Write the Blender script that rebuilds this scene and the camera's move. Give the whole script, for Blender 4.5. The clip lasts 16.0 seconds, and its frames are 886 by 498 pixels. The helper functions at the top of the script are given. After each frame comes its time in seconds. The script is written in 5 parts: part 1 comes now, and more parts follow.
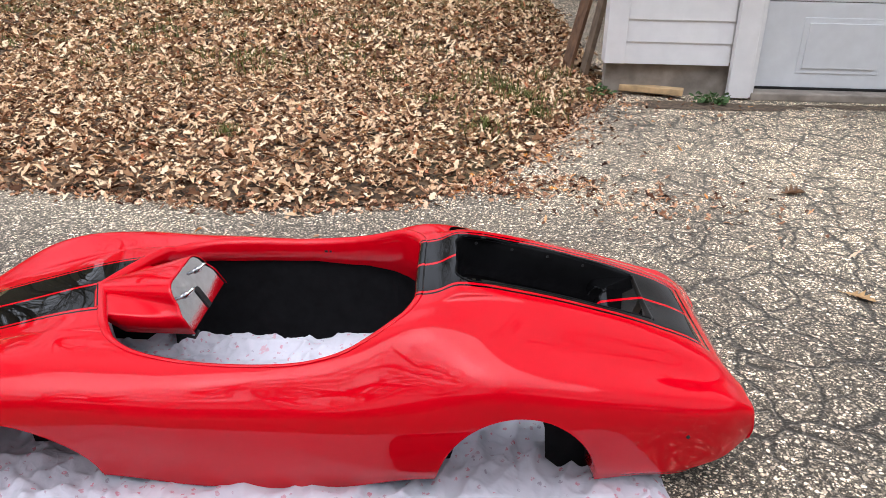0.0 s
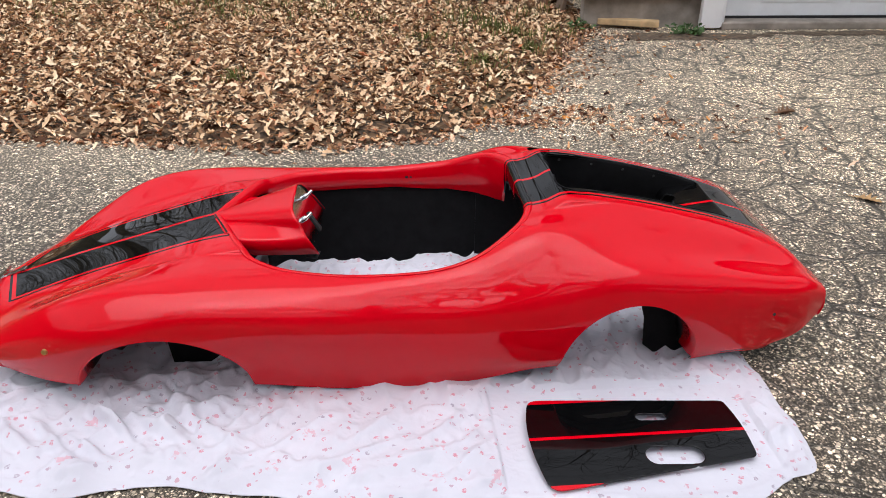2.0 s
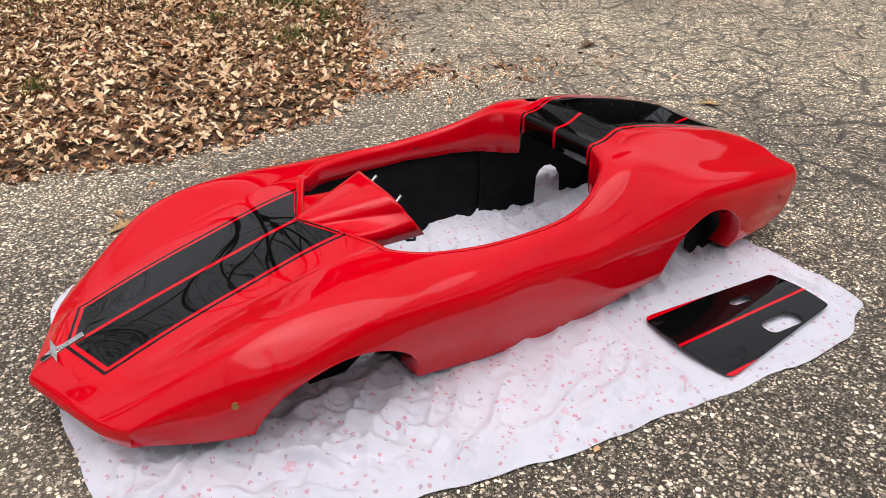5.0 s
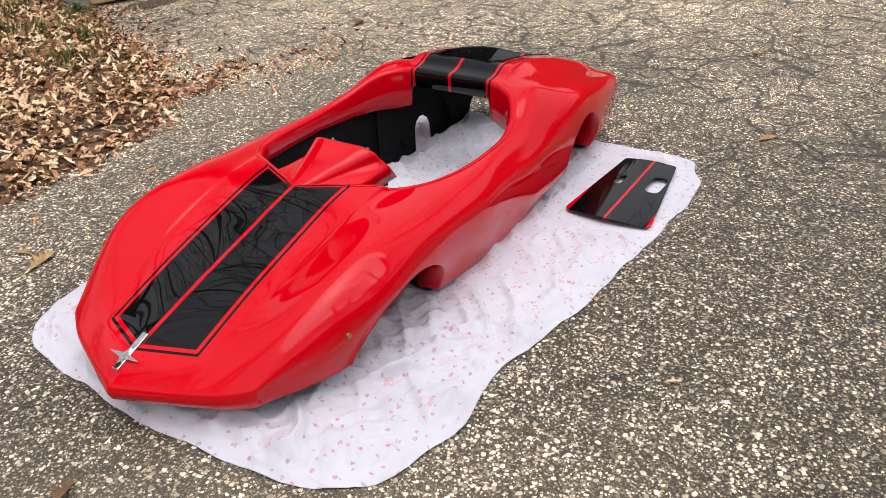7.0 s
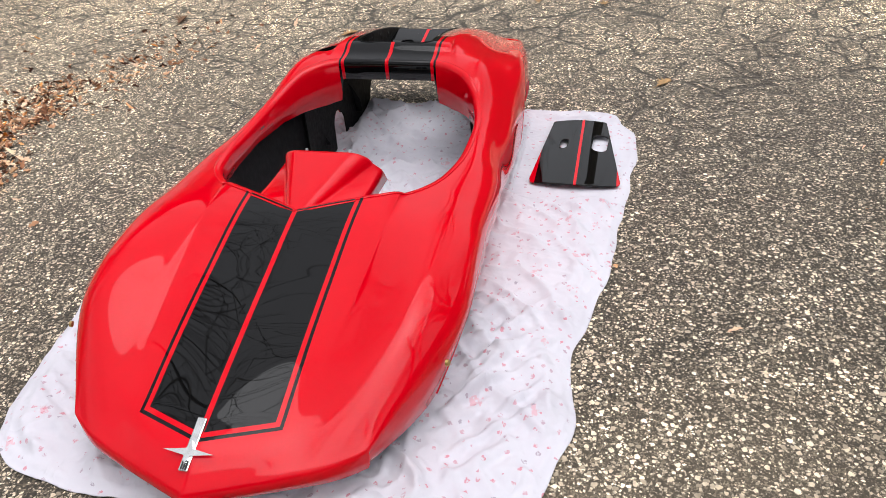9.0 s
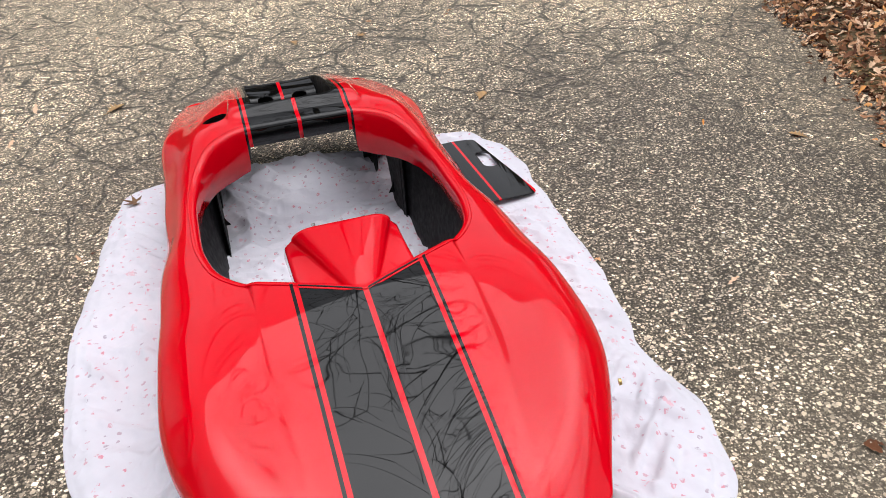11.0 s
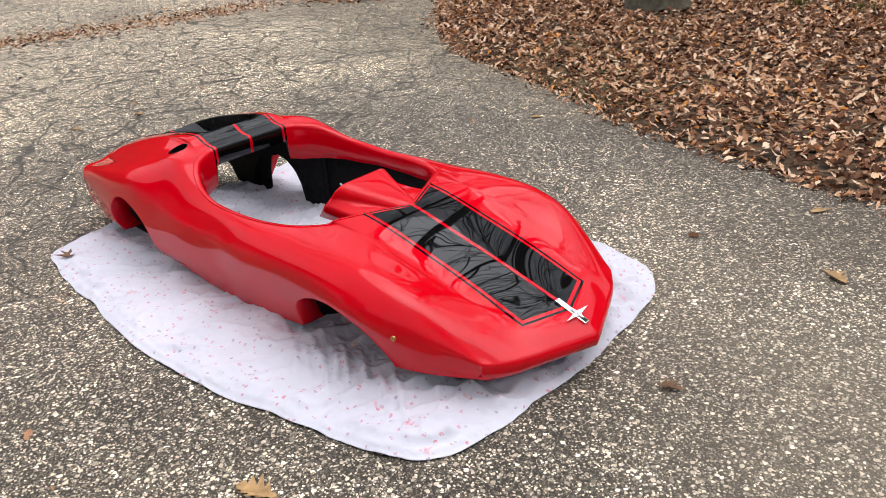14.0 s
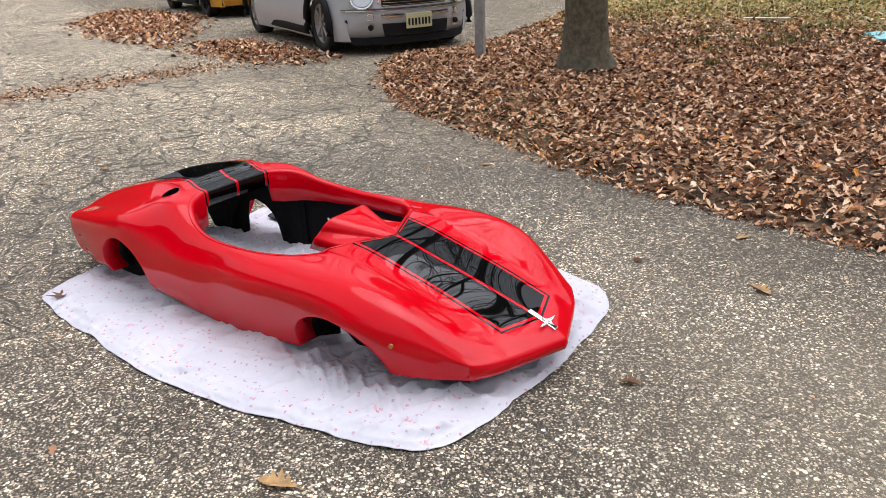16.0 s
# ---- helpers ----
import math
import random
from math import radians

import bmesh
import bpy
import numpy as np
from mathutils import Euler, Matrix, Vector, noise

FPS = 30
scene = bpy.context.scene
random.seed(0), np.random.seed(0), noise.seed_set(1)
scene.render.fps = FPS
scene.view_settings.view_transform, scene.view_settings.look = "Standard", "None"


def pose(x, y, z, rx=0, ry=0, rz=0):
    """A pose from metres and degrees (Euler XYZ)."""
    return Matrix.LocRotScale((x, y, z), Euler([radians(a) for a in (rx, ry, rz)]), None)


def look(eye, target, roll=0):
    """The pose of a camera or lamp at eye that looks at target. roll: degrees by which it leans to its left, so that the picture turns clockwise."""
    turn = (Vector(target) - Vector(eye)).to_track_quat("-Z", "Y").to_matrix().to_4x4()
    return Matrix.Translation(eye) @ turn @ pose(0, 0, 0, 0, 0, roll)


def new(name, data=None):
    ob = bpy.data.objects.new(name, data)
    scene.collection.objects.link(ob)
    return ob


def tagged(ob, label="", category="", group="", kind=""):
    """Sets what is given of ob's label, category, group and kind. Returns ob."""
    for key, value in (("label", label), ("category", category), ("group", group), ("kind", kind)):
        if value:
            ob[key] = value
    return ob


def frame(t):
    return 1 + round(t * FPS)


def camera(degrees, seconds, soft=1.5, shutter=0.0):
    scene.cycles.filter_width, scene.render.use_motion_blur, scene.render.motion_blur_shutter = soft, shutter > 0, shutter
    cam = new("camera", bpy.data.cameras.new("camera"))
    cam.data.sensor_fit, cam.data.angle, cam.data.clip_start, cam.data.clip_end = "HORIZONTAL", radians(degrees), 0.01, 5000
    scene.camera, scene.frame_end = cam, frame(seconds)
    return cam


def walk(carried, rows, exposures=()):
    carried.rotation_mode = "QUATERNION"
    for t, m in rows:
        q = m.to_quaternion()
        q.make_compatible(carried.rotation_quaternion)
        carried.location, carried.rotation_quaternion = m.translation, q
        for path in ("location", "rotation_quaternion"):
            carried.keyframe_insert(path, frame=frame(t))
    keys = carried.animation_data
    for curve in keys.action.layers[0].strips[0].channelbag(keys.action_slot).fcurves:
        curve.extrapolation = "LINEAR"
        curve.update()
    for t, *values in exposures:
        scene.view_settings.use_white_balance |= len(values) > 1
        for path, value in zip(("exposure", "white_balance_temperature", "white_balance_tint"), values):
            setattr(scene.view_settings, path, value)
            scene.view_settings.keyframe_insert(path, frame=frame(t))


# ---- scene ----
cam = camera(60.1, 16.0, soft=0.5)
METRES, EYE, TILT, LEAN, TURN = 5.340, 1.1, 0.0, 0.0, 2.3
ROWS = [
    (0.0, 0.0, 0.0, 0.0, 0.47, -24.19, -1.04),
    (0.5, -0.02, -0.0112, 0.0024, 0.06, -24.91, -1.45),
    (1.0, -0.0269, -0.0063, 0.001, -0.19, -26.15, -1.0),
    (1.5, -0.0391, -0.0088, 0.0012, -2.09, -27.12, -0.48),
    (2.0, -0.0729, -0.0297, -0.0014, -5.16, -27.95, -0.35),
    (2.5, -0.1011, -0.042, -0.0069, -8.71, -28.63, -0.68),
    (3.0, -0.1306, -0.0292, -0.0084, -12.7, -29.17, -1.32),
    (3.5, -0.1596, -0.027, -0.0056, -17.06, -29.59, -2.08),
    (6.0, -0.3066, 0.0466, -0.0016, -45.81, -30.16, 1.64),
    (6.5, -0.3387, 0.0466, -0.0033, -53.03, -30.17, 1.86),
    (7.0, -0.3726, 0.065, -0.0013, -58.48, -30.54, 2.08),
    (7.5, -0.3959, 0.0859, -0.0001, -63.09, -31.17, 2.3),
    (8.0, -0.3921, 0.1144, -0.0037, -67.58, -31.85, 2.84),
    (10.5, -0.3742, 0.2765, 0.0031, -99.72, -33.06, 2.89),
    (11.0, -0.3648, 0.3252, 0.0033, -108.53, -32.27, 3.25),
    (11.5, -0.3508, 0.374, 0.0014, -116.88, -31.69, 4.1),
    (12.0, -0.3414, 0.4118, 0.0035, -123.95, -31.0, 4.45),
    (12.5, -0.3545, 0.4582, 0.0044, -130.84, -29.95, 4.05),
    (13.0, -0.3733, 0.486, 0.0101, -134.68, -28.83, 3.47),
    (13.5, -0.396, 0.5122, 0.0094, -136.93, -27.68, 3.2),
    (14.0, -0.3979, 0.5453, 0.0041, -139.14, -26.61, 2.98),
    (14.5, -0.3936, 0.5753, 0.0033, -140.32, -25.56, 2.86),
    (15.0, -0.3913, 0.5911, 0.0057, -141.29, -24.47, 2.66),
    (15.5, -0.3944, 0.5965, 0.007, -142.45, -23.41, 2.43),
    (16.0, -0.4106, 0.601, 0.0081, -144.36, -22.35, 2.4),
]
walk(cam, [(t, pose(0, 0, EYE, TILT, LEAN, TURN) @ pose(METRES * x, METRES * y, METRES * z, 90 + pitch, roll, yaw)) for t, x, y, z, yaw, pitch, roll in ROWS], [(0.0, 0.78, 5900, 13), (1.5, 0.62, 6050, 13), (3.7, 0.52, 6300, 13), (8.0, 0.64, 6350, 12), (13.0, 0.68, 6200, 12), (16.0, 0.74, 6050, 12)])

# ---- world and light ----
world = bpy.data.worlds.new("overcast_sky")
world.use_nodes = True
scene.world = world
wn = world.node_tree
wn.nodes.clear()
sky = wn.nodes.new("ShaderNodeTexSky")
sky.sky_type, sky.sun_disc = "NISHITA", False
sky.sun_elevation, sky.sun_rotation = radians(76), radians(200)
sky.air_density, sky.dust_density = 1.0, 9.0
soft_sky = wn.nodes.new("ShaderNodeHueSaturation")
soft_sky.inputs["Saturation"].default_value = 0.2
wbg = wn.nodes.new("ShaderNodeBackground")
wbg.inputs["Strength"].default_value = 0.10
wout = wn.nodes.new("ShaderNodeOutputWorld")
wn.links.new(sky.outputs[0], soft_sky.inputs["Color"])
# a closed cloud deck: almost even, a little brighter overhead
cloud = wn.nodes.new("ShaderNodeMix")
cloud.data_type = "RGBA"
cloud.inputs[0].default_value = 0.62
cloud.inputs[7].default_value = (6.9, 7.0, 7.2, 1)
wn.links.new(soft_sky.outputs[0], cloud.inputs[6])
wn.links.new(cloud.outputs[2], wbg.inputs["Color"])
wn.links.new(wbg.outputs[0], wout.inputs["Surface"])
sun_data = bpy.data.lights.new("sun", "SUN")
sun_data.energy, sun_data.angle, sun_data.color = 1.55, radians(70), (1.0, 0.995, 0.985)
sun = new("sun", sun_data)
sun.matrix_world = look((-0.5, -3.0, 10), (0, 0, 0))


# ---- material helpers ----
class Mat:
    """A node material with short calls for its nodes."""

    def __init__(self, name, color=(0.5, 0.5, 0.5), rough=0.5, metal=0.0, **extra):
        self.m = bpy.data.materials.new(name)
        self.m.use_nodes = True
        self.t = self.m.node_tree
        self.b = self.t.nodes["Principled BSDF"]
        self.b.inputs["Base Color"].default_value = (*color, 1)
        self.b.inputs["Roughness"].default_value = rough
        self.b.inputs["Metallic"].default_value = metal
        for k, v in extra.items():
            self.b.inputs[k.replace("_", " ")].default_value = v
        self.tc = self.node("ShaderNodeTexCoord")

    def node(self, kind, **settings):
        n = self.t.nodes.new(kind)
        for k, v in settings.items():
            n.inputs[k.replace("_", " ")].default_value = v
        return n

    def link(self, a, b):
        self.t.links.new(a, b)

    def value(self, a, socket):
        if isinstance(a, (int, float)):
            socket.default_value = a
        else:
            self.link(a, socket)

    def math(self, op, a, b=0.0, c=0.0):
        n = self.node("ShaderNodeMath")
        n.operation = op
        for i, v in enumerate((a, b, c)):
            self.value(v, n.inputs[i])
        return n.outputs[0]

    def noise(self, scale, detail=4.0, rough=0.55, vec=None, distortion=0.0):
        n = self.node("ShaderNodeTexNoise", Scale=scale, Detail=detail, Roughness=rough, Distortion=distortion)
        self.link(vec or self.tc.outputs["Object"], n.inputs["Vector"])
        return n.outputs["Fac"]

    def voronoi(self, scale, feature="F1", vec=None, randomness=1.0):
        n = self.node("ShaderNodeTexVoronoi")
        n.feature = feature
        n.inputs["Scale"].default_value = scale
        n.inputs["Randomness"].default_value = randomness
        self.link(vec or self.tc.outputs["Object"], n.inputs["Vector"])
        return n

    def ramp(self, fac, stops, smooth=False):
        n = self.node("ShaderNodeValToRGB")
        cr = n.color_ramp
        if smooth:
            cr.interpolation = "EASE"
        while len(cr.elements) < len(stops):
            cr.elements.new(0.5)
        for e, (p, c) in zip(cr.elements, stops):
            e.position = p
            e.color = (*c, 1) if isinstance(c, tuple) else (c, c, c, 1)
        self.link(fac, n.inputs[0])
        return n.outputs[0]

    def mix(self, fac, a, b, mode="MIX"):
        n = self.node("ShaderNodeMix")
        n.data_type, n.blend_type = "RGBA", mode
        self.value(fac, n.inputs[0])
        for v, s in ((a, n.inputs[6]), (b, n.inputs[7])):
            if isinstance(v, tuple):
                s.default_value = (*v, 1)
            else:
                self.link(v, s)
        return n.outputs[2]

    def color(self, v):
        self.link(v, self.b.inputs["Base Color"])
        return self

    def rough(self, v):
        self.link(v, self.b.inputs["Roughness"])
        return self

    def bump(self, height, strength=0.3, distance=0.01):
        n = self.node("ShaderNodeBump", Strength=strength, Distance=distance)
        self.link(height, n.inputs["Height"])
        self.link(n.outputs[0], self.b.inputs["Normal"])
        return self


def plain(name, color, rough=0.5, metal=0.0, scale=30.0, vary=0.15, bump=0.05, **extra):
    """A surface of one paint with faint mottling and fine relief."""
    k = Mat(name, color, rough, metal, **extra)
    n = k.noise(scale)
    lo = tuple(c * (1 - vary) for c in color)
    hi = tuple(min(1, c * (1 + vary)) for c in color)
    k.color(k.ramp(n, [(0.3, lo), (0.7, hi)]))
    k.rough(k.ramp(k.noise(scale * 2.3), [(0.3, max(0, rough * 0.85)), (0.7, min(1, rough * 1.15))]))
    if bump:
        k.bump(k.noise(scale * 4), bump, 0.004)
    return k.m


# ---- materials ----
def stripe_masks(k):
    """Black stripe mask for the body, from its own length and width."""
    sep = k.node("ShaderNodeSeparateXYZ")
    k.link(k.tc.outputs["Object"], sep.inputs[0])
    x, y = sep.outputs[0], sep.outputs[1]
    a = k.math("ABSOLUTE", y)

    def bands(d):
        thin = k.math("MULTIPLY", k.math("GREATER_THAN", d, 0.0), k.math("LESS_THAN", d, 0.0065))
        wide = k.math("MULTIPLY", k.math("GREATER_THAN", d, 0.0155), k.math("GREATER_THAN", a, 0.0052))
        return k.math("MAXIMUM", thin, wide)

    chevron = k.math("MULTIPLY", k.math("SUBTRACT", k.math("ADD", x, 1.245), k.math("MULTIPLY", a, 0.36)), 0.94)
    front = bands(k.math("MINIMUM", k.math("SUBTRACT", 0.1335, a), chevron))
    front = k.math("MULTIPLY", front, k.math("LESS_THAN", k.math("MULTIPLY_ADD", a, -0.43, x), -0.7365))
    rear = bands(k.math("MINIMUM", k.math("SUBTRACT", 0.142, a), k.math("SUBTRACT", 0.615, x)))
    rear = k.math("MULTIPLY", rear, k.math("GREATER_THAN", x, -0.2))
    return k.math("MAXIMUM", front, rear)


def cover_masks(k):
    """Black field of the loose cover, leaving a red centre line and red edges."""
    sep = k.node("ShaderNodeSeparateXYZ")
    k.link(k.tc.outputs["Object"], sep.inputs[0])
    a = k.math("ABSOLUTE", k.math("ADD", sep.outputs[1], 0.538))
    return k.math("MULTIPLY", k.math("GREATER_THAN", a, 0.0042), k.math("LESS_THAN", a, 0.117))


def make_paint(name, masks):
    k = Mat(name, (0.5, 0.004, 0.008), 0.25)
    k.b.inputs["Specular IOR Level"].default_value = 0.0
    k.b.inputs["Coat Weight"].default_value = 1.0
    k.b.inputs["Coat Roughness"].default_value = 0.02
    k.b.inputs["Coat IOR"].default_value = 1.37
    mask = masks(k) if masks else 0.0
    red = k.ramp(k.noise(3.0), [(0.3, (0.62, 0.0001, 0.006)), (0.7, (0.68, 0.0002, 0.009))])
    k.color(k.mix(mask, red, (0.003, 0.003, 0.0033)))
    k.rough(k.ramp(k.noise(40), [(0.3, 0.02), (0.7, 0.05)]))
    k.bump(k.math("ADD", k.noise(3.6, 1.0), k.math("MULTIPLY", k.noise(11.0, 1.0), 0.05)), 0.006, 0.02)
    return k.m


M_PAINT = make_paint("red_gloss_paint_with_black_stripes", stripe_masks)
M_RED = make_paint("red_gloss_paint", None)
M_COVER = make_paint("black_gloss_paint_with_red_line", cover_masks)
M_BLACKGLOSS = plain("black_gloss_paint", (0.008, 0.008, 0.009), 0.12, 0, 20, 0.3, 0.02)
M_BLACKMATT = plain("black_undercoat", (0.004, 0.004, 0.0044), 0.6, 0, 25, 0.4, 0.2, Specular_IOR_Level=0.12)
M_CHROME = plain("chrome", (0.75, 0.75, 0.74), 0.12, 1.0, 60, 0.1, 0.02)
M_BRASS = plain("brass", (0.55, 0.38, 0.14), 0.35, 1.0, 80, 0.2, 0.05)
M_SILVER = plain("polished_silver", (0.62, 0.62, 0.63), 0.06, 1.0, 50, 0.1, 0.03)
M_DARK = plain("dark_rubber", (0.012, 0.012, 0.012), 0.7, 0, 60, 0.3, 0.2)
M_WHITEPAINT = plain("white_wall_paint", (0.88, 0.87, 0.87), 0.5, 0, 8, 0.04, 0.08)
M_DOORPAINT = plain("garage_door_paint", (0.78, 0.80, 0.82), 0.4, 0, 10, 0.04, 0.03)
M_CONCRETE = plain("old_concrete", (0.30, 0.26, 0.22), 0.9, 0, 9, 0.3, 0.5)
M_UNSEEN_ROOF = plain("unseen_dark_roof", (0.045, 0.042, 0.04), 0.9, 0, 18, 0.4, 0.4)
M_LUMBER = plain("pale_lumber", (0.55, 0.38, 0.20), 0.75, 0, 14, 0.25, 0.25)
M_OLDWOOD = plain("brown_weathered_wood", (0.16, 0.085, 0.045), 0.8, 0, 12, 0.4, 0.4)


def make_asphalt():
    k = Mat("worn_asphalt", (0.1, 0.1, 0.1), 0.9)
    k.b.inputs["Sheen Weight"].default_value = 0.22
    k.b.inputs["Sheen Roughness"].default_value = 0.45
    k.b.inputs["Sheen Tint"].default_value = (1.0, 0.92, 0.8, 1)
    obj = k.tc.outputs["Object"]
    warp = k.node("ShaderNodeTexNoise", Scale=110.0, Detail=3.0)
    k.link(obj, warp.inputs["Vector"])
    off = k.node("ShaderNodeVectorMath")
    off.operation = "MULTIPLY_ADD"
    k.link(warp.outputs["Color"], off.inputs[0])
    off.inputs[1].default_value = (0.010, 0.010, 0.0)
    k.link(obj, off.inputs[2])
    v = off.outputs[0]

    def stones(scale, share, small, large):
        """Scattered chips of stone: where they show, and their random tones."""
        f = k.voronoi(scale, "F1", v)
        c = k.node("ShaderNodeSeparateColor")
        k.link(f.outputs["Color"], c.inputs[0])
        reach = k.math("MULTIPLY_ADD", c.outputs[1], large - small, small)
        inside = k.ramp(k.math("SUBTRACT", reach, f.outputs["Distance"]), [(0.0, 0.0), (0.07, 1.0)])
        return k.math("MULTIPLY", inside, k.math("LESS_THAN", c.outputs[2], share)), c

    fine = k.voronoi(330.0, "F1", v)
    fine_c = k.node("ShaderNodeSeparateColor")
    k.link(fine.outputs["Color"], fine_c.inputs[0])
    col = k.ramp(fine_c.outputs[1], [(0.0, (0.014, 0.012, 0.009)), (0.6, (0.045, 0.039, 0.031)), (1.0, (0.19, 0.165, 0.13))])
    tones = [(0.0, (0.15, 0.13, 0.105)), (0.3, (0.33, 0.29, 0.235)), (0.72, (0.60, 0.54, 0.45)), (1.0, (0.88, 0.82, 0.71))]
    chip, chip_c = stones(165.0, 0.78, 0.26, 0.6)
    col = k.mix(chip, col, k.ramp(chip_c.outputs[0], tones))
    stone, hue = stones(86.0, 0.72, 0.22, 0.56)
    rim = k.voronoi(86.0, "DISTANCE_TO_EDGE", v)
    col = k.mix(k.math("MULTIPLY", k.math("LESS_THAN", rim.outputs["Distance"], 0.07), 0.55), col, (0.02, 0.017, 0.013))
    col = k.mix(stone, col, k.ramp(hue.outputs[0], tones))
    shown = k.math("MAXIMUM", stone, k.math("MULTIPLY", chip, 0.5))
    col = k.mix(0.6, col, k.ramp(k.noise(34.0, 4.0, 0.65), [(0.3, (0.30, 0.29, 0.28)), (0.68, (1.6, 1.6, 1.58))]), "MULTIPLY")
    col = k.mix(0.45, col, k.ramp(k.noise(8.0, 3.0, 0.6), [(0.32, (0.5, 0.48, 0.46)), (0.65, (1.3, 1.29, 1.26))]), "MULTIPLY")
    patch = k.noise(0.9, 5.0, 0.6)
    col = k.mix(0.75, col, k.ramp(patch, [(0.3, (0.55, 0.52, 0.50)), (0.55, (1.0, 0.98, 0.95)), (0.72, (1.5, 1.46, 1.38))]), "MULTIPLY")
    # grazing-angle brightness put into the colour: grows away from the kart, ragged by patch
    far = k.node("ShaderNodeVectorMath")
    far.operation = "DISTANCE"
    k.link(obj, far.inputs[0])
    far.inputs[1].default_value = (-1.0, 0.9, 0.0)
    far_brightening = k.ramp(k.math("MULTIPLY_ADD", far.outputs["Value"], 0.2, k.math("MULTIPLY", patch, 0.5)), [(0.5, 0.0), (0.95, 1.0)])
    col = k.mix(k.math("MULTIPLY", far_brightening, 0.85), col, (2.2, 2.13, 2.0), "MULTIPLY")
    stain = k.ramp(k.noise(0.35, 3.0, 0.5), [(0.5, 0.0), (0.7, 0.45)])
    col = k.mix(stain, col, (0.20, 0.165, 0.12))
    cv = k.node("ShaderNodeVectorMath")
    cv.operation = "MULTIPLY_ADD"
    cw = k.node("ShaderNodeTexNoise", Scale=7.0, Detail=4.0)
    k.link(obj, cw.inputs["Vector"])
    k.link(cw.outputs["Color"], cv.inputs[0])
    cv.inputs[1].default_value = (0.12, 0.12, 0.0)
    k.link(obj, cv.inputs[2])
    crack = k.voronoi(10.5, "DISTANCE_TO_EDGE", cv.outputs[0])
    sx = k.node("ShaderNodeSeparateXYZ")
    k.link(obj, sx.inputs[0])
    east = k.math("ADD", sx.outputs[0], k.math("MULTIPLY_ADD", sx.outputs[1], 0.35, -0.5))
    east = k.math("MINIMUM", k.math("MAXIMUM", east, -1.2), 2.5)
    sound = k.math("MULTIPLY", k.math("MINIMUM", k.math("MAXIMUM", k.math("SUBTRACT", sx.outputs[1], 1.9), 0.0), 1.2), -1.25)
    east = k.math("ADD", east, sound)
    worn = k.math("MULTIPLY_ADD", east, 0.12, k.math("MULTIPLY_ADD", k.noise(1.3, 3.0), 0.6, 0.19))
    ragged = k.math("MULTIPLY", k.noise(60.0, 2.0), 0.05)
    edge = k.math("SUBTRACT", k.math("ADD", crack.outputs["Distance"], ragged), 0.02)
    line = k.ramp(edge, [(0.0, 1.0), (0.025, 0.9), (0.052, 0.0)])
    line = k.math("MULTIPLY", k.math("MULTIPLY", line, k.ramp(k.noise(14.0, 2.0), [(0.36, 0.25), (0.55, 1.0)])), k.ramp(worn, [(0.37, 0.0), (0.54, 0.95)]))
    col = k.mix(line, col, (0.02, 0.017, 0.013))
    wide = k.voronoi(4.6, "DISTANCE_TO_EDGE", cv.outputs[0])
    gap = k.ramp(k.math("SUBTRACT", k.math("ADD", wide.outputs["Distance"], ragged), 0.02), [(0.0, 1.0), (0.018, 0.95), (0.042, 0.0)])
    gap = k.math("MULTIPLY", gap, k.ramp(worn, [(0.36, 0.0), (0.56, 0.9)]))
    col = k.mix(gap, col, (0.014, 0.012, 0.009))
    # a damp, dirty strip beside the south lawn
    strip = k.math("ADD", k.math("ADD", k.math("MULTIPLY_ADD", sx.outputs[0], 0.39, 0.5), sx.outputs[1]), k.math("MULTIPLY", k.math("SUBTRACT", k.noise(1.7, 4.0, 0.6), 0.5), 0.9))
    col = k.mix(1.0, col, k.ramp(strip, [(0.1, (0.64, 0.62, 0.59)), (0.75, (1.0, 1.0, 1.0))]), "MULTIPLY")
    col = k.mix(1.0, col, (1.72, 1.66, 1.56), "MULTIPLY")
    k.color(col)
    h = k.math("SUBTRACT", k.math("MULTIPLY", shown, k.math("ADD", hue.outputs[1], 0.4)), k.math("MULTIPLY", k.math("MAXIMUM", line, gap), 2.0))
    k.bump(h, 0.8, 0.004)
    return k.m


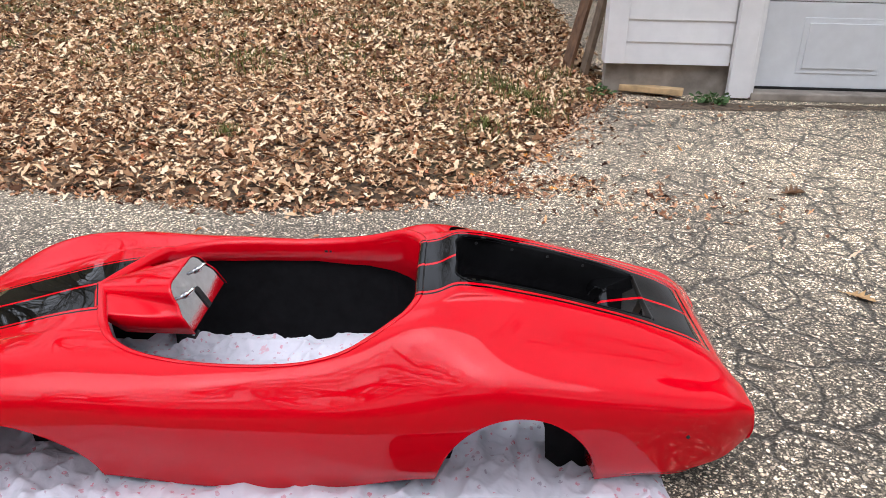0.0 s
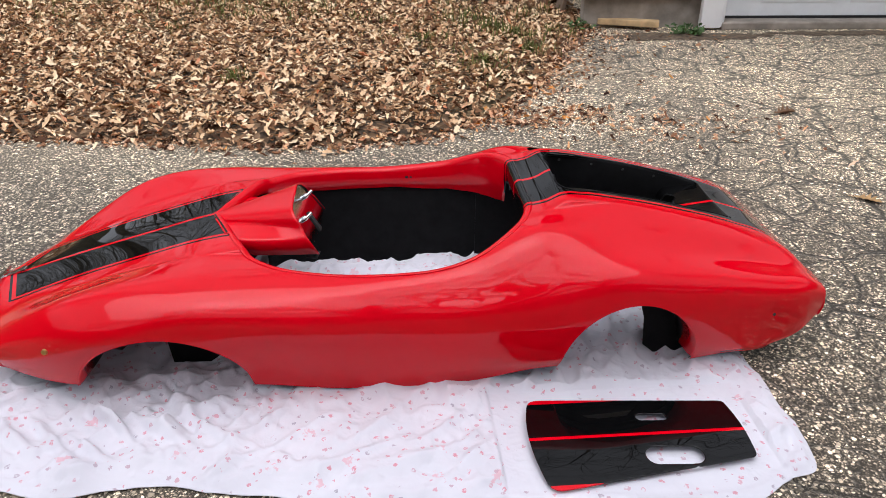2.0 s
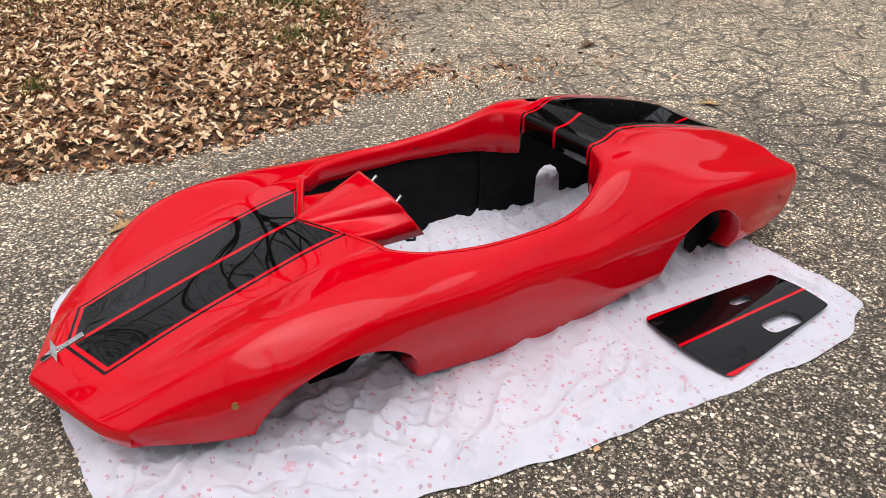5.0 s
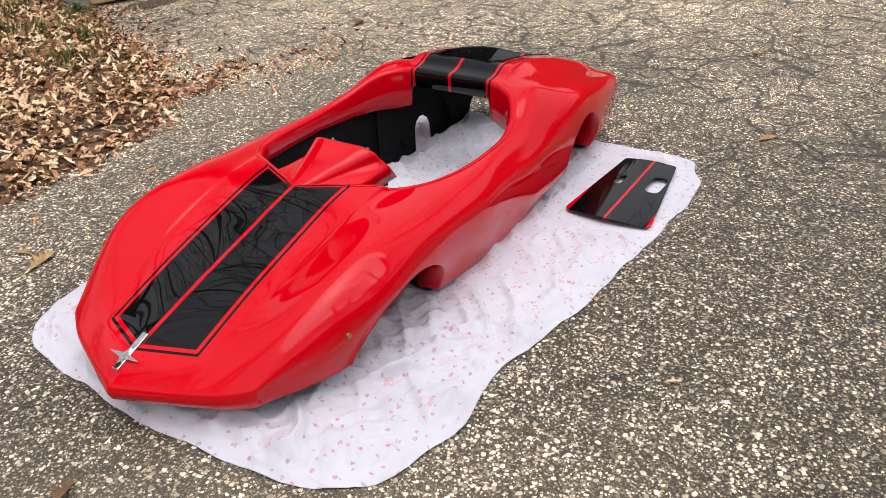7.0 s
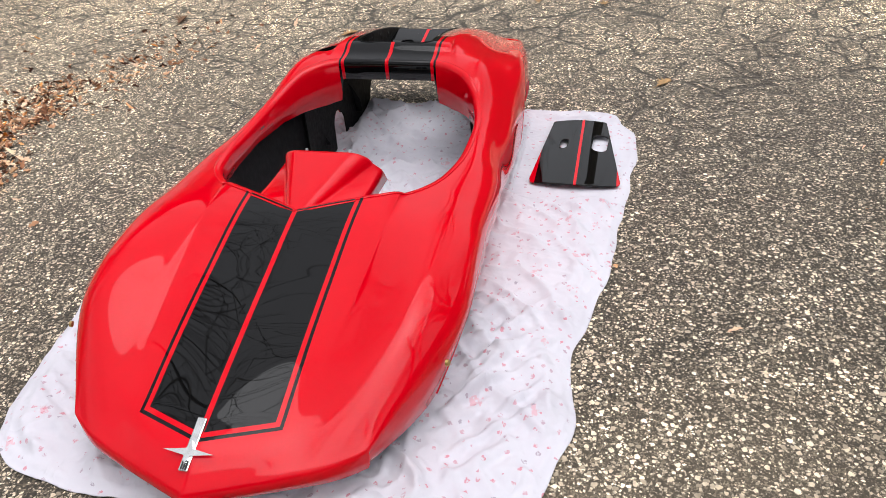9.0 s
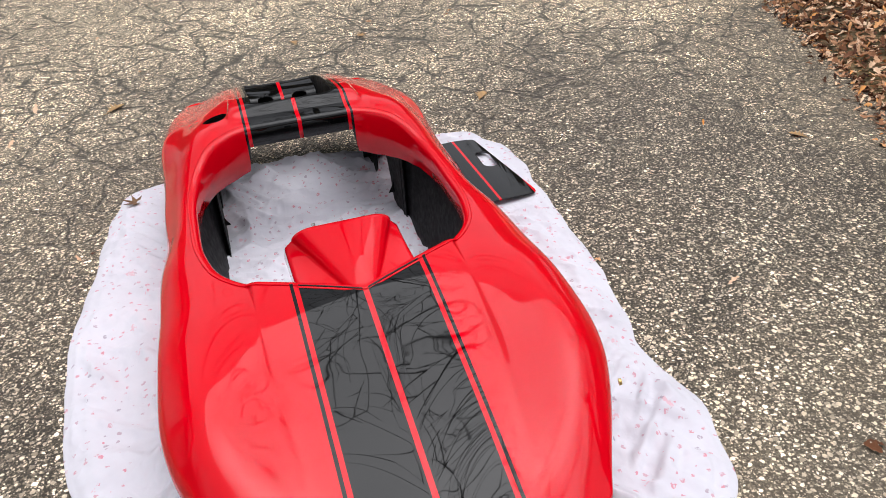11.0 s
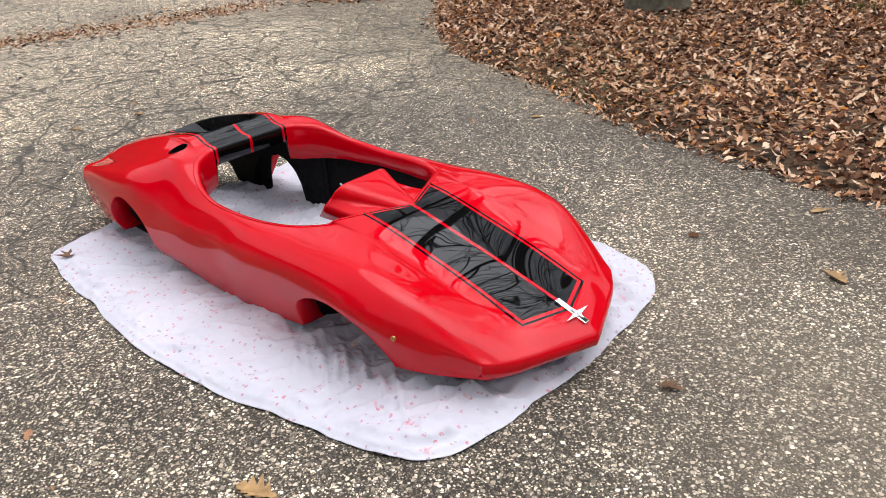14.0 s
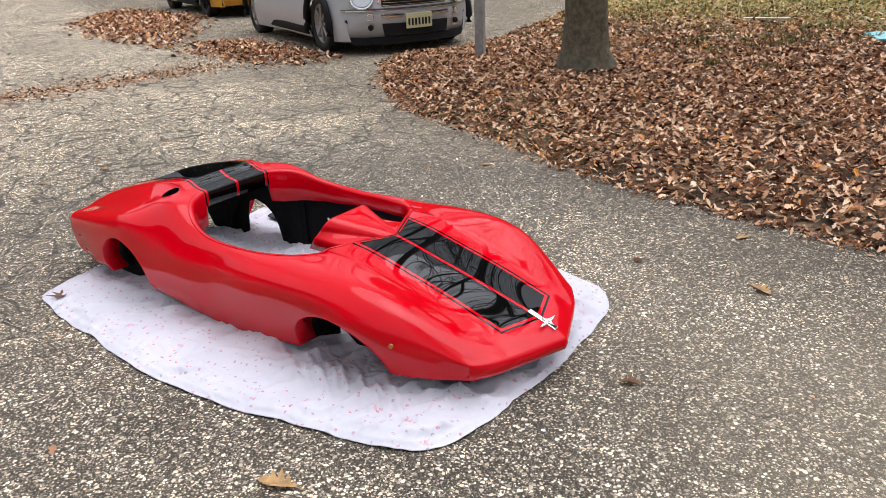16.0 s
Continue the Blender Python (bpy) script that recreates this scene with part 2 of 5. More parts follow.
def make_cloth():
    k = Mat("printed_cotton", (0.78, 0.76, 0.79), 0.9)
    k.b.inputs["Sheen Weight"].default_value = 0.1
    v = k.voronoi(46.0, "F1")
    hue = k.node("ShaderNodeSeparateColor")
    k.link(v.outputs["Color"], hue.inputs[0])
    petal = k.ramp(k.noise(170.0, 2.0), [(0.36, 0.0), (0.5, 1.0)])
    near = k.math("LESS_THAN", k.math("ADD", v.outputs["Distance"], k.math("MULTIPLY", k.noise(150.0, 2.0), 0.5)), 0.47)
    dot = k.math("MULTIPLY", k.math("MULTIPLY", near, petal), k.math("GREATER_THAN", hue.outputs[0], 0.12))
    print_col = k.ramp(hue.outputs[1], [(0.2, (0.62, 0.16, 0.22)), (0.55, (0.56, 0.28, 0.34)), (1.0, (0.30, 0.27, 0.33))])
    base = k.ramp(k.noise(5.0), [(0.3, (0.59, 0.575, 0.63)), (0.7, (0.67, 0.655, 0.71))])
    spray = k.voronoi(11.0, "F1")
    which = k.node("ShaderNodeSeparateColor")
    k.link(spray.outputs["Color"], which.inputs[0])
    bloom = k.math("LESS_THAN", k.math("ADD", spray.outputs["Distance"], k.math("MULTIPLY", k.noise(75.0, 2.0), 0.45)), 0.36)
    bloom = k.math("MULTIPLY", k.math("MULTIPLY", bloom, k.ramp(k.noise(95.0, 2.0), [(0.44, 0.0), (0.52, 1.0)])), k.math("GREATER_THAN", which.outputs[0], 0.25))
    base = k.mix(k.math("MULTIPLY", bloom, 0.5), base, (0.70, 0.27, 0.33))
    k.color(k.mix(k.math("MULTIPLY", dot, 0.75), base, print_col))
    crease = k.math("ABSOLUTE", k.math("SUBTRACT", k.noise(9.0, 3.0, 0.5, None, 0.4), 0.5))
    crease2 = k.math("ABSOLUTE", k.math("SUBTRACT", k.noise(26.0, 3.0, 0.6, None, 0.0), 0.5))
    k.bump(k.math("ADD", k.math("MULTIPLY", crease, -2.2), k.math("MULTIPLY", crease2, -0.25)), 0.5, 0.014)
    return k.m


def make_litter():
    k = Mat("leaf_litter_soil", (0.1, 0.06, 0.03), 0.95)
    v = k.voronoi(26.0, "F1")
    hue = k.node("ShaderNodeSeparateColor")
    k.link(v.outputs["Color"], hue.inputs[0])
    leaf = k.ramp(hue.outputs[0], [(0.0, (0.025, 0.015, 0.01)), (0.5, (0.10, 0.055, 0.03)), (1.0, (0.30, 0.18, 0.10))])
    grass = k.ramp(k.noise(50.0, 5.0), [(0.3, (0.09, 0.085, 0.025)), (0.7, (0.34, 0.29, 0.10))])
    place = k.node("ShaderNodeSeparateXYZ")
    k.link(k.tc.outputs["Object"], place.inputs[0])
    away = k.math("MULTIPLY", k.math("ABSOLUTE", k.math("SUBTRACT", place.outputs[1], 1.5)), 0.1)
    lush = k.ramp(k.math("ADD", away, k.math("MULTIPLY", k.math("SUBTRACT", k.noise(0.8, 3.0), 0.5), 0.3)), [(0.62, 0.0), (0.85, 0.9)])
    k.color(k.mix(k.math("MAXIMUM", lush, k.ramp(k.noise(0.5, 4.0), [(0.5, 0.05), (0.68, 0.4)])), leaf, grass))
    k.bump(v.outputs["Distance"], 1.0, 0.02)
    return k.m


def make_leaf(name, stops):
    k = Mat(name, (0.3, 0.18, 0.1), 0.8)
    k.b.inputs["Specular IOR Level"].default_value = 0.15
    g = k.node("ShaderNodeNewGeometry")
    col = k.ramp(g.outputs["Random Per Island"], stops)
    k.color(k.mix(0.35, col, k.ramp(k.noise(60.0), [(0.3, (0.65, 0.65, 0.65)), (0.7, (1.6, 1.6, 1.6))]), "MULTIPLY"))
    return k.m


M_ASPHALT = make_asphalt()
M_CLOTH = make_cloth()
M_LITTER = make_litter()
M_LEAF = make_leaf("dry_tan_oak_leaf", [(0.0, (0.05, 0.022, 0.012)), (0.20, (0.17, 0.08, 0.039)), (0.43, (0.44, 0.255, 0.135)), (0.66, (0.77, 0.54, 0.325)), (0.92, (0.88, 0.70, 0.47)), (1.0, (0.5, 0.17, 0.07))])
M_LEAFBROWN = make_leaf("dry_brown_oak_leaf", [(0.0, (0.035, 0.014, 0.009)), (0.2, (0.13, 0.056, 0.03)), (0.42, (0.32, 0.15, 0.078)), (0.65, (0.60, 0.35, 0.20)), (0.88, (0.86, 0.64, 0.45)), (1.0, (0.68, 0.28, 0.05))])
M_LEAFYELLOW = make_leaf("dry_yellow_leaf", [(0.0, (0.10, 0.06, 0.02)), (0.3, (0.30, 0.22, 0.06)), (0.7, (0.58, 0.45, 0.16)), (1.0, (0.72, 0.60, 0.30))])
M_GRASS = plain("yellow_green_grass", (0.13, 0.14, 0.03), 0.8, 0, 6, 0.4, 0)
M_WEED = plain("green_weed", (0.06, 0.12, 0.03), 0.7, 0, 30, 0.4, 0)
M_BARK = plain("grey_bark", (0.105, 0.09, 0.058), 0.9, 0, 22, 0.5, 1.0)


# ---- mesh helpers ----
def mesh_of(verts, faces, materials, smooth=True):
    me = bpy.data.meshes.new("mesh")
    me.from_pydata([tuple(map(float, v)) for v in verts], [], faces)
    me.update()
    if smooth:
        me.polygons.foreach_set("use_smooth", [True] * len(me.polygons))
    for m in materials:
        me.materials.append(m)
    return me


def part(name, bm, material, parent=None, label="", smooth=False):
    """Link a bmesh, or (verts, faces), as one mesh object under parent."""
    mats = material if isinstance(material, (list, tuple)) else [material]
    if isinstance(bm, tuple):
        me = mesh_of(bm[0], bm[1], mats, smooth)
    else:
        me = bpy.data.meshes.new(name)
        bmesh.ops.recalc_face_normals(bm, faces=bm.faces)
        bm.to_mesh(me)
        bm.free()
        for m in mats:
            me.materials.append(m)
        if smooth:
            me.polygons.foreach_set("use_smooth", [True] * len(me.polygons))
    ob = new(name, me)
    if parent:
        ob.parent = parent
    if label:
        ob["label"] = label
    return ob


def box(sx, sy, sz, m=Matrix(), bevel=0.0, bm=None):
    """A box of that size about its centre, moved by m, its edges rounded."""
    own = bmesh.new()
    bmesh.ops.create_cube(own, size=1.0)
    bmesh.ops.scale(own, vec=(sx, sy, sz), verts=own.verts)
    if bevel:
        bmesh.ops.bevel(own, geom=own.edges[:], offset=bevel, segments=2, affect="EDGES", profile=0.5)
    bmesh.ops.transform(own, matrix=m, verts=own.verts)
    if bm is None:
        return own
    tmp = bpy.data.meshes.new("tmp")
    own.to_mesh(tmp)
    own.free()
    bm.from_mesh(tmp)
    bpy.data.meshes.remove(tmp)
    return bm


def at(x, y, z, rx=0, ry=0, rz=0):
    return pose(x, y, z, rx, ry, rz)


def tube(points, radii, sides=8, cap=True):
    """Verts and faces of a tube along points."""
    pts = [Vector(p) for p in points]
    vs, fs = [], []
    ref = Vector((0, 0, 1))
    for i, p in enumerate(pts):
        d = (pts[min(i + 1, len(pts) - 1)] - pts[max(i - 1, 0)]).normalized()
        side = d.cross(ref)
        if side.length < 0.1:
            side = d.cross(Vector((1, 0, 0)))
        side.normalize()
        up = side.cross(d)
        r = radii[i] if isinstance(radii, (list, tuple)) else radii
        for k in range(sides):
            a = 2 * math.pi * k / sides
            vs.append(p + side * (r * math.cos(a)) + up * (r * math.sin(a)))
    for i in range(len(pts) - 1):
        for k in range(sides):
            a, b = i * sides + k, i * sides + (k + 1) % sides
            fs.append((a, b, b + sides, a + sides))
    if cap:
        fs.append(tuple(range(sides))[::-1])
        fs.append(tuple(range((len(pts) - 1) * sides, len(pts) * sides)))
    return vs, fs


def joined(*shapes):
    vs, fs = [], []
    for v, f in shapes:
        n = len(vs)
        vs += list(v)
        fs += [tuple(i + n for i in q) for q in f]
    return vs, fs


def plate(outline, thick, frame_m=Matrix(), holes=()):
    """A flat plate from a plan outline with holes, thick along its z."""
    cu_vs, cu_fs = flat_with_holes(outline, holes)
    n = len(cu_vs)
    vs = [frame_m @ Vector((x, y, 0)) for x, y in cu_vs] + [frame_m @ Vector((x, y, thick)) for x, y in cu_vs]
    fs = [tuple(reversed(f)) for f in cu_fs] + [tuple(i + n for i in f) for f in cu_fs]
    start = 0
    for loop in (outline, *holes):
        c = len(loop)
        for i in range(c):
            a, b = start + i, start + (i + 1) % c
            fs.append((a, b, b + n, a + n))
        start += c
    return vs, fs


def flat_with_holes(outline, holes):
    bm = bmesh.new()
    edges = []
    for loop in (outline, *holes):
        vs = [bm.verts.new((x, y, 0)) for x, y in loop]
        edges += [bm.edges.new((vs[i], vs[(i + 1) % len(vs)])) for i in range(len(vs))]
    bm.verts.index_update()
    bmesh.ops.triangle_fill(bm, use_beauty=True, use_dissolve=False, edges=edges)
    vs = [(v.co.x, v.co.y) for v in bm.verts]
    fs = [tuple(v.index for v in f.verts) for f in bm.faces]
    fs = [f if (vs[f[1]][0] - vs[f[0]][0]) * (vs[f[2]][1] - vs[f[0]][1]) - (vs[f[1]][1] - vs[f[0]][1]) * (vs[f[2]][0] - vs[f[0]][0]) > 0 else f[::-1] for f in fs]
    bm.free()
    return vs, fs


def hermite(knots, x):
    """A smooth curve through knots (x, value), taken at the array x."""
    k = np.array(knots, float)
    kx, ky = k[:, 0], k[:, 1]
    h = np.diff(kx)
    sl = np.diff(ky) / h
    m = np.empty(len(kx))
    m[0], m[-1] = sl[0], sl[-1]
    m[1:-1] = (sl[:-1] * h[1:] + sl[1:] * h[:-1]) / (h[1:] + h[:-1])
    x = np.clip(np.asarray(x, float), kx[0], kx[-1])
    i = np.clip(np.searchsorted(kx, x) - 1, 0, len(h) - 1)
    t = (x - kx[i]) / h[i]
    return ((2 * t**3 - 3 * t**2 + 1) * ky[i] + (t**3 - 2 * t**2 + t) * h[i] * m[i] + (-2 * t**3 + 3 * t**2) * ky[i + 1] + (t**3 - t**2) * h[i] * m[i + 1])


def closed_curve(points, n):
    """n points on a smooth closed curve through points."""
    p = np.array(points, float)
    c = len(p)
    t = np.linspace(0, c, n, endpoint=False)
    i = t.astype(int)
    f = (t - i)[:, None]
    a, b, d, e = p[(i - 1) % c], p[i], p[(i + 1) % c], p[(i + 2) % c]
    return 0.5 * (2 * b + (d - a) * f + (2 * a - 5 * b + 4 * d - e) * f**2 + (3 * b - a - 3 * d + e) * f**3)


def signed_distance(poly, x, y):
    """Distance to a closed outline, positive outside, for arrays x, y."""
    p = np.array(poly, float)
    q = np.roll(p, -1, 0)
    shape = x.shape
    x, y = x.ravel(), y.ravel()
    best = np.full(x.shape, 1e9)
    inside = np.zeros(x.shape, bool)
    for (ax, ay), (bx, by) in zip(p, q):
        dx, dy = bx - ax, by - ay
        t = np.clip(((x - ax) * dx + (y - ay) * dy) / (dx * dx + dy * dy + 1e-12), 0, 1)
        best = np.minimum(best, (x - ax - t * dx) ** 2 + (y - ay - t * dy) ** 2)
        cond = (ay > y) != (by > y)
        with np.errstate(divide="ignore", invalid="ignore"):
            inside ^= cond & (x < (bx - ax) * (y - ay) / (by - ay + 1e-15) + ax)
    return (np.sqrt(best) * np.where(inside, -1, 1)).reshape(shape)


def clipped_grid(P, G):
    """Verts and faces of the grid P (n, m, 3) where G > 0, cut cleanly along G = 0."""
    n, m = G.shape
    G = np.where(np.abs(G) < 1e-7, 1e-7, G)
    verts = [tuple(v) for v in P.reshape(-1, 3)]
    flat = G.ravel()
    keep = flat > 0
    cut, faces = {}, []

    def cross(a, b):
        key = (a, b) if a < b else (b, a)
        if key not in cut:
            t = flat[a] / (flat[a] - flat[b])
            va, vb = verts[a], verts[b]
            cut[key] = len(verts)
            verts.append(tuple(va[i] + t * (vb[i] - va[i]) for i in range(3)))
        return cut[key]

    for i in range(n - 1):
        for j in range(m - 1):
            c = (i * m + j, i * m + j + 1, (i + 1) * m + j + 1, (i + 1) * m + j)
            s = keep[c[0]] + keep[c[1]] * 1 + keep[c[2]] * 1 + keep[c[3]] * 1
            if s == 4:
                faces.append(c)
            elif s:
                poly = []
                for a, b in zip(c, c[1:] + c[:1]):
                    if keep[a]:
                        poly.append(a)
                    if keep[a] != keep[b]:
                        poly.append(cross(a, b))
                if len(poly) > 2:
                    faces.append(tuple(poly))
    used = sorted({i for f in faces for i in f})
    remap = {o: k for k, o in enumerate(used)}
    return [verts[o] for o in used], [tuple(remap[i] for i in f) for f in faces]


def thicken(ob, t, inner=0, offset=-1.0):
    s = ob.modifiers.new("thickness", "SOLIDIFY")
    s.thickness, s.offset, s.material_offset = t, offset, inner
    return ob


# ---- ground ----
LAWN_NORTH = [(-30, 6.0), (-9, 3.9), (-4, 3.2), (-1.97, 2.92), (-1.46, 2.86), (-0.97, 2.78), (-0.61, 2.79), (-0.31, 2.86), (-0.09, 3.03), (0.08, 3.29), (0.34, 3.75), (0.46, 4.14), (0.69, 4.77), (0.86, 5.02), (0.9, 14), (30, 14), (30, 40), (-30, 40)]
LAWN_SOUTH = [(-30, 4.0), (-9, 1.3), (-4, 0.45), (-1.96, 0.08), (-1.51, 0.03), (-1.1, -0.09), (-0.73, -0.17), (-0.42, -0.28), (-0.15, -0.43), (0.40, -0.66), (1.21, -0.98), (2.08, -1.64), (2.9, -2.6), (3.0, -2.95), (2.72, -3.4), (2.75, -4.4), (3.3, -6.5), (6, -14), (10, -40), (-30, -40)]


def ground_sheet():
    r = np.concatenate([np.linspace(0, 14, 40), np.geomspace(15, 900, 24)])
    a = np.linspace(0, 2 * math.pi, 73)
    vs = [(0, 0, 0)] + [(x * math.cos(t), x * math.sin(t), 0.0) for x in r[1:] for t in a[:-1]]
    fs = [(0, 1 + i, 1 + (i + 1) % 72) for i in range(72)]
    for k in range(len(r) - 2):
        for i in range(72):
            p, q = 1 + k * 72 + i, 1 + k * 72 + (i + 1) % 72
            fs.append((p, p + 72, q + 72, q))
    return vs, fs


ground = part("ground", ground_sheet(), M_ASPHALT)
tagged(ground, "worn grey asphalt driveway with exposed stones and cracks", "driveway", kind="structure")


def spaced(lo, hi, near, step):
    """Grid lines from lo to hi, fine near `near`, wider further off."""
    out, x = [near], near
    s = step
    while x < hi:
        s = min(s * 1.05, 2.0)
        x += s
        out.append(x)
    x, s = near, step
    while x > lo:
        s = min(s * 1.05, 2.0)
        x -= s
        out.insert(0, x)
    return np.array(out)


def lawn_height(poly, x, y, rise):
    d = np.maximum(-signed_distance(poly, x, y), 0)
    h = rise * (1 - np.exp(-d / 0.16))
    bump = np.array([noise.noise((float(a) * 1.7, float(b) * 1.7, 0.3)) * 0.02 + noise.noise((float(a) * 6, float(b) * 6, 2.3)) * 0.012 for a, b in zip(x.ravel(), y.ravel())]).reshape(x.shape)
    return h + bump * np.clip(d / 0.2, 0, 1) + 0.002


def lawn(name, poly, near, rise, label):
    gx, gy = np.meshgrid(spaced(-30, 30, near[0], 0.07), spaced(-40, 40, near[1], 0.07), indexing="ij")
    g = -signed_distance(poly, gx, gy)
    z = lawn_height(poly, gx, gy, rise)
    ob = part(name, clipped_grid(np.stack([gx, gy, z], -1), g), M_LITTER, smooth=True)
    return tagged(ob, label, "lawn", kind="structure")


lawn_n = lawn("lawn_north", LAWN_NORTH, (-0.6, 3.2), 0.045, "lawn under a thick carpet of dry oak leaves")
lawn_s = lawn("lawn_south", LAWN_SOUTH, (0.3, -0.9), 0.055, "lawn under a thick carpet of dry oak leaves")


# ---- the small car body ----
CAR = at(-0.1049, 1.538, 0, 0, 0, 1.877)
NOSE, TAIL = -1.315, 0.672

# lengthwise lines of one half, from the centre out and down to the sill: (x, y) and (x, z)
LINES = [
    ([(NOSE, 0.000), (TAIL, 0.000)],
     [(NOSE, 0.118), (-1.28, 0.141), (-1.2, 0.168), (-1.05, 0.215), (-0.9, 0.258), (-0.74, 0.302), (-0.5, 0.330), (-0.1, 0.360), (0, 0.368), (0.035, 0.376), (0.07, 0.394), (0.12, 0.392), (0.2, 0.378), (0.35, 0.344), (0.49, 0.299), (0.6, 0.256), (0.65, 0.216), (TAIL, 0.181)]),
    ([(NOSE, 0.100), (-1.2, 0.125), (TAIL, 0.125)],
     [(NOSE, 0.118), (-1.28, 0.140), (-1.2, 0.166), (-1.05, 0.214), (-0.9, 0.256), (-0.74, 0.298), (-0.5, 0.320), (-0.1, 0.355), (0, 0.366), (0.035, 0.373), (0.07, 0.388), (0.12, 0.388), (0.2, 0.376), (0.35, 0.344), (0.49, 0.304), (0.6, 0.257), (0.65, 0.216), (TAIL, 0.181)]),
    ([(NOSE, 0.160), (-1.2, 0.190), (-1.05, 0.205), (-0.9, 0.215), (-0.75, 0.215), (-0.6, 0.215), (-0.45, 0.215), (-0.3, 0.215), (-0.15, 0.212), (0, 0.195), (0.15, 0.177), (0.3, 0.190), (0.45, 0.190), (0.55, 0.186), (0.62, 0.182), (TAIL, 0.180)],
     [(NOSE, 0.119), (-1.2, 0.171), (-1.05, 0.222), (-0.9, 0.265), (-0.75, 0.296), (-0.6, 0.298), (-0.45, 0.296), (-0.2, 0.310), (-0.15, 0.325), (0, 0.364), (0.15, 0.374), (0.3, 0.343), (0.45, 0.305), (0.55, 0.276), (0.62, 0.244), (TAIL, 0.198)]),
    ([(NOSE, 0.246), (-1.2, 0.270), (-1.05, 0.303), (-0.9, 0.313), (-0.75, 0.310), (-0.6, 0.305), (-0.45, 0.315), (-0.3, 0.312), (-0.15, 0.300), (0, 0.271), (0.15, 0.269), (0.3, 0.265), (0.45, 0.252), (0.55, 0.240), (0.62, 0.229), (TAIL, 0.222)],
     [(NOSE, 0.121), (-1.2, 0.183), (-1.05, 0.249), (-0.9, 0.285), (-0.75, 0.296), (-0.6, 0.293), (-0.45, 0.288), (-0.3, 0.288), (-0.15, 0.306), (0, 0.356), (0.15, 0.339), (0.3, 0.308), (0.45, 0.274), (0.55, 0.249), (0.62, 0.232), (TAIL, 0.199)]),
    ([(NOSE, 0.277), (-1.2, 0.320), (-1.05, 0.354), (-0.9, 0.371), (-0.75, 0.374), (-0.6, 0.366), (-0.45, 0.364), (-0.3, 0.352), (-0.15, 0.352), (0, 0.345), (0.15, 0.351), (0.3, 0.340), (0.45, 0.322), (0.55, 0.302), (0.62, 0.290), (TAIL, 0.269)],
     [(NOSE, 0.126), (-1.2, 0.175), (-1.05, 0.224), (-0.9, 0.253), (-0.75, 0.269), (-0.6, 0.267), (-0.45, 0.262), (-0.3, 0.254), (-0.15, 0.256), (0, 0.281), (0.15, 0.298), (0.3, 0.281), (0.45, 0.256), (0.55, 0.238), (0.62, 0.223), (TAIL, 0.193)]),
    ([(NOSE, 0.273), (-1.2, 0.330), (-1.05, 0.373), (-0.9, 0.394), (-0.75, 0.392), (-0.6, 0.387), (-0.45, 0.386), (-0.3, 0.372), (-0.15, 0.374), (0, 0.371), (0.15, 0.373), (0.3, 0.363), (0.45, 0.342), (0.55, 0.323), (0.62, 0.305), (TAIL, 0.276)],
     [(NOSE, 0.106), (-1.2, 0.142), (-1.05, 0.186), (-0.9, 0.213), (-0.75, 0.228), (-0.6, 0.227), (-0.45, 0.218), (-0.3, 0.212), (-0.15, 0.215), (0, 0.220), (0.15, 0.232), (0.3, 0.225), (0.45, 0.203), (0.55, 0.194), (0.62, 0.182), (TAIL, 0.167)]),
    ([(NOSE, 0.266), (-1.2, 0.323), (-1.05, 0.367), (-0.9, 0.383), (-0.75, 0.384), (-0.6, 0.377), (-0.45, 0.377), (-0.3, 0.369), (-0.15, 0.372), (0, 0.372), (0.15, 0.371), (0.3, 0.359), (0.45, 0.328), (0.55, 0.304), (0.62, 0.293), (TAIL, 0.266)],
     [(NOSE, 0.090), (-1.2, 0.108), (-1.05, 0.142), (-0.9, 0.165), (-0.75, 0.163), (-0.6, 0.156), (-0.45, 0.145), (-0.4, 0.142), (-0.2, 0.124), (-0.15, 0.120), (0, 0.112), (0.15, 0.122), (0.3, 0.130), (0.45, 0.091), (0.55, 0.083), (0.62, 0.098), (TAIL, 0.125)]),
    ([(NOSE, 0.255), (-1.2, 0.306), (-1.05, 0.343), (-0.9, 0.346), (-0.75, 0.340), (-0.6, 0.332), (-0.45, 0.335), (-0.3, 0.332), (-0.15, 0.333), (0, 0.352), (0.15, 0.349), (0.3, 0.317), (0.45, 0.300), (0.55, 0.289), (0.62, 0.270), (TAIL, 0.256)],
     [(NOSE, 0.075), (-1.2, 0.074), (-1.05, 0.074), (-0.9, 0.073), (-0.75, 0.056), (-0.6, 0.041), (-0.45, 0.025), (-0.34, 0.020), (-0.19, 0.022), (-0.15, 0.027), (0, 0.068), (0.15, 0.069), (0.3, 0.041), (0.45, 0.049), (0.55, 0.053), (0.62, 0.085), (TAIL, 0.112)]),
]


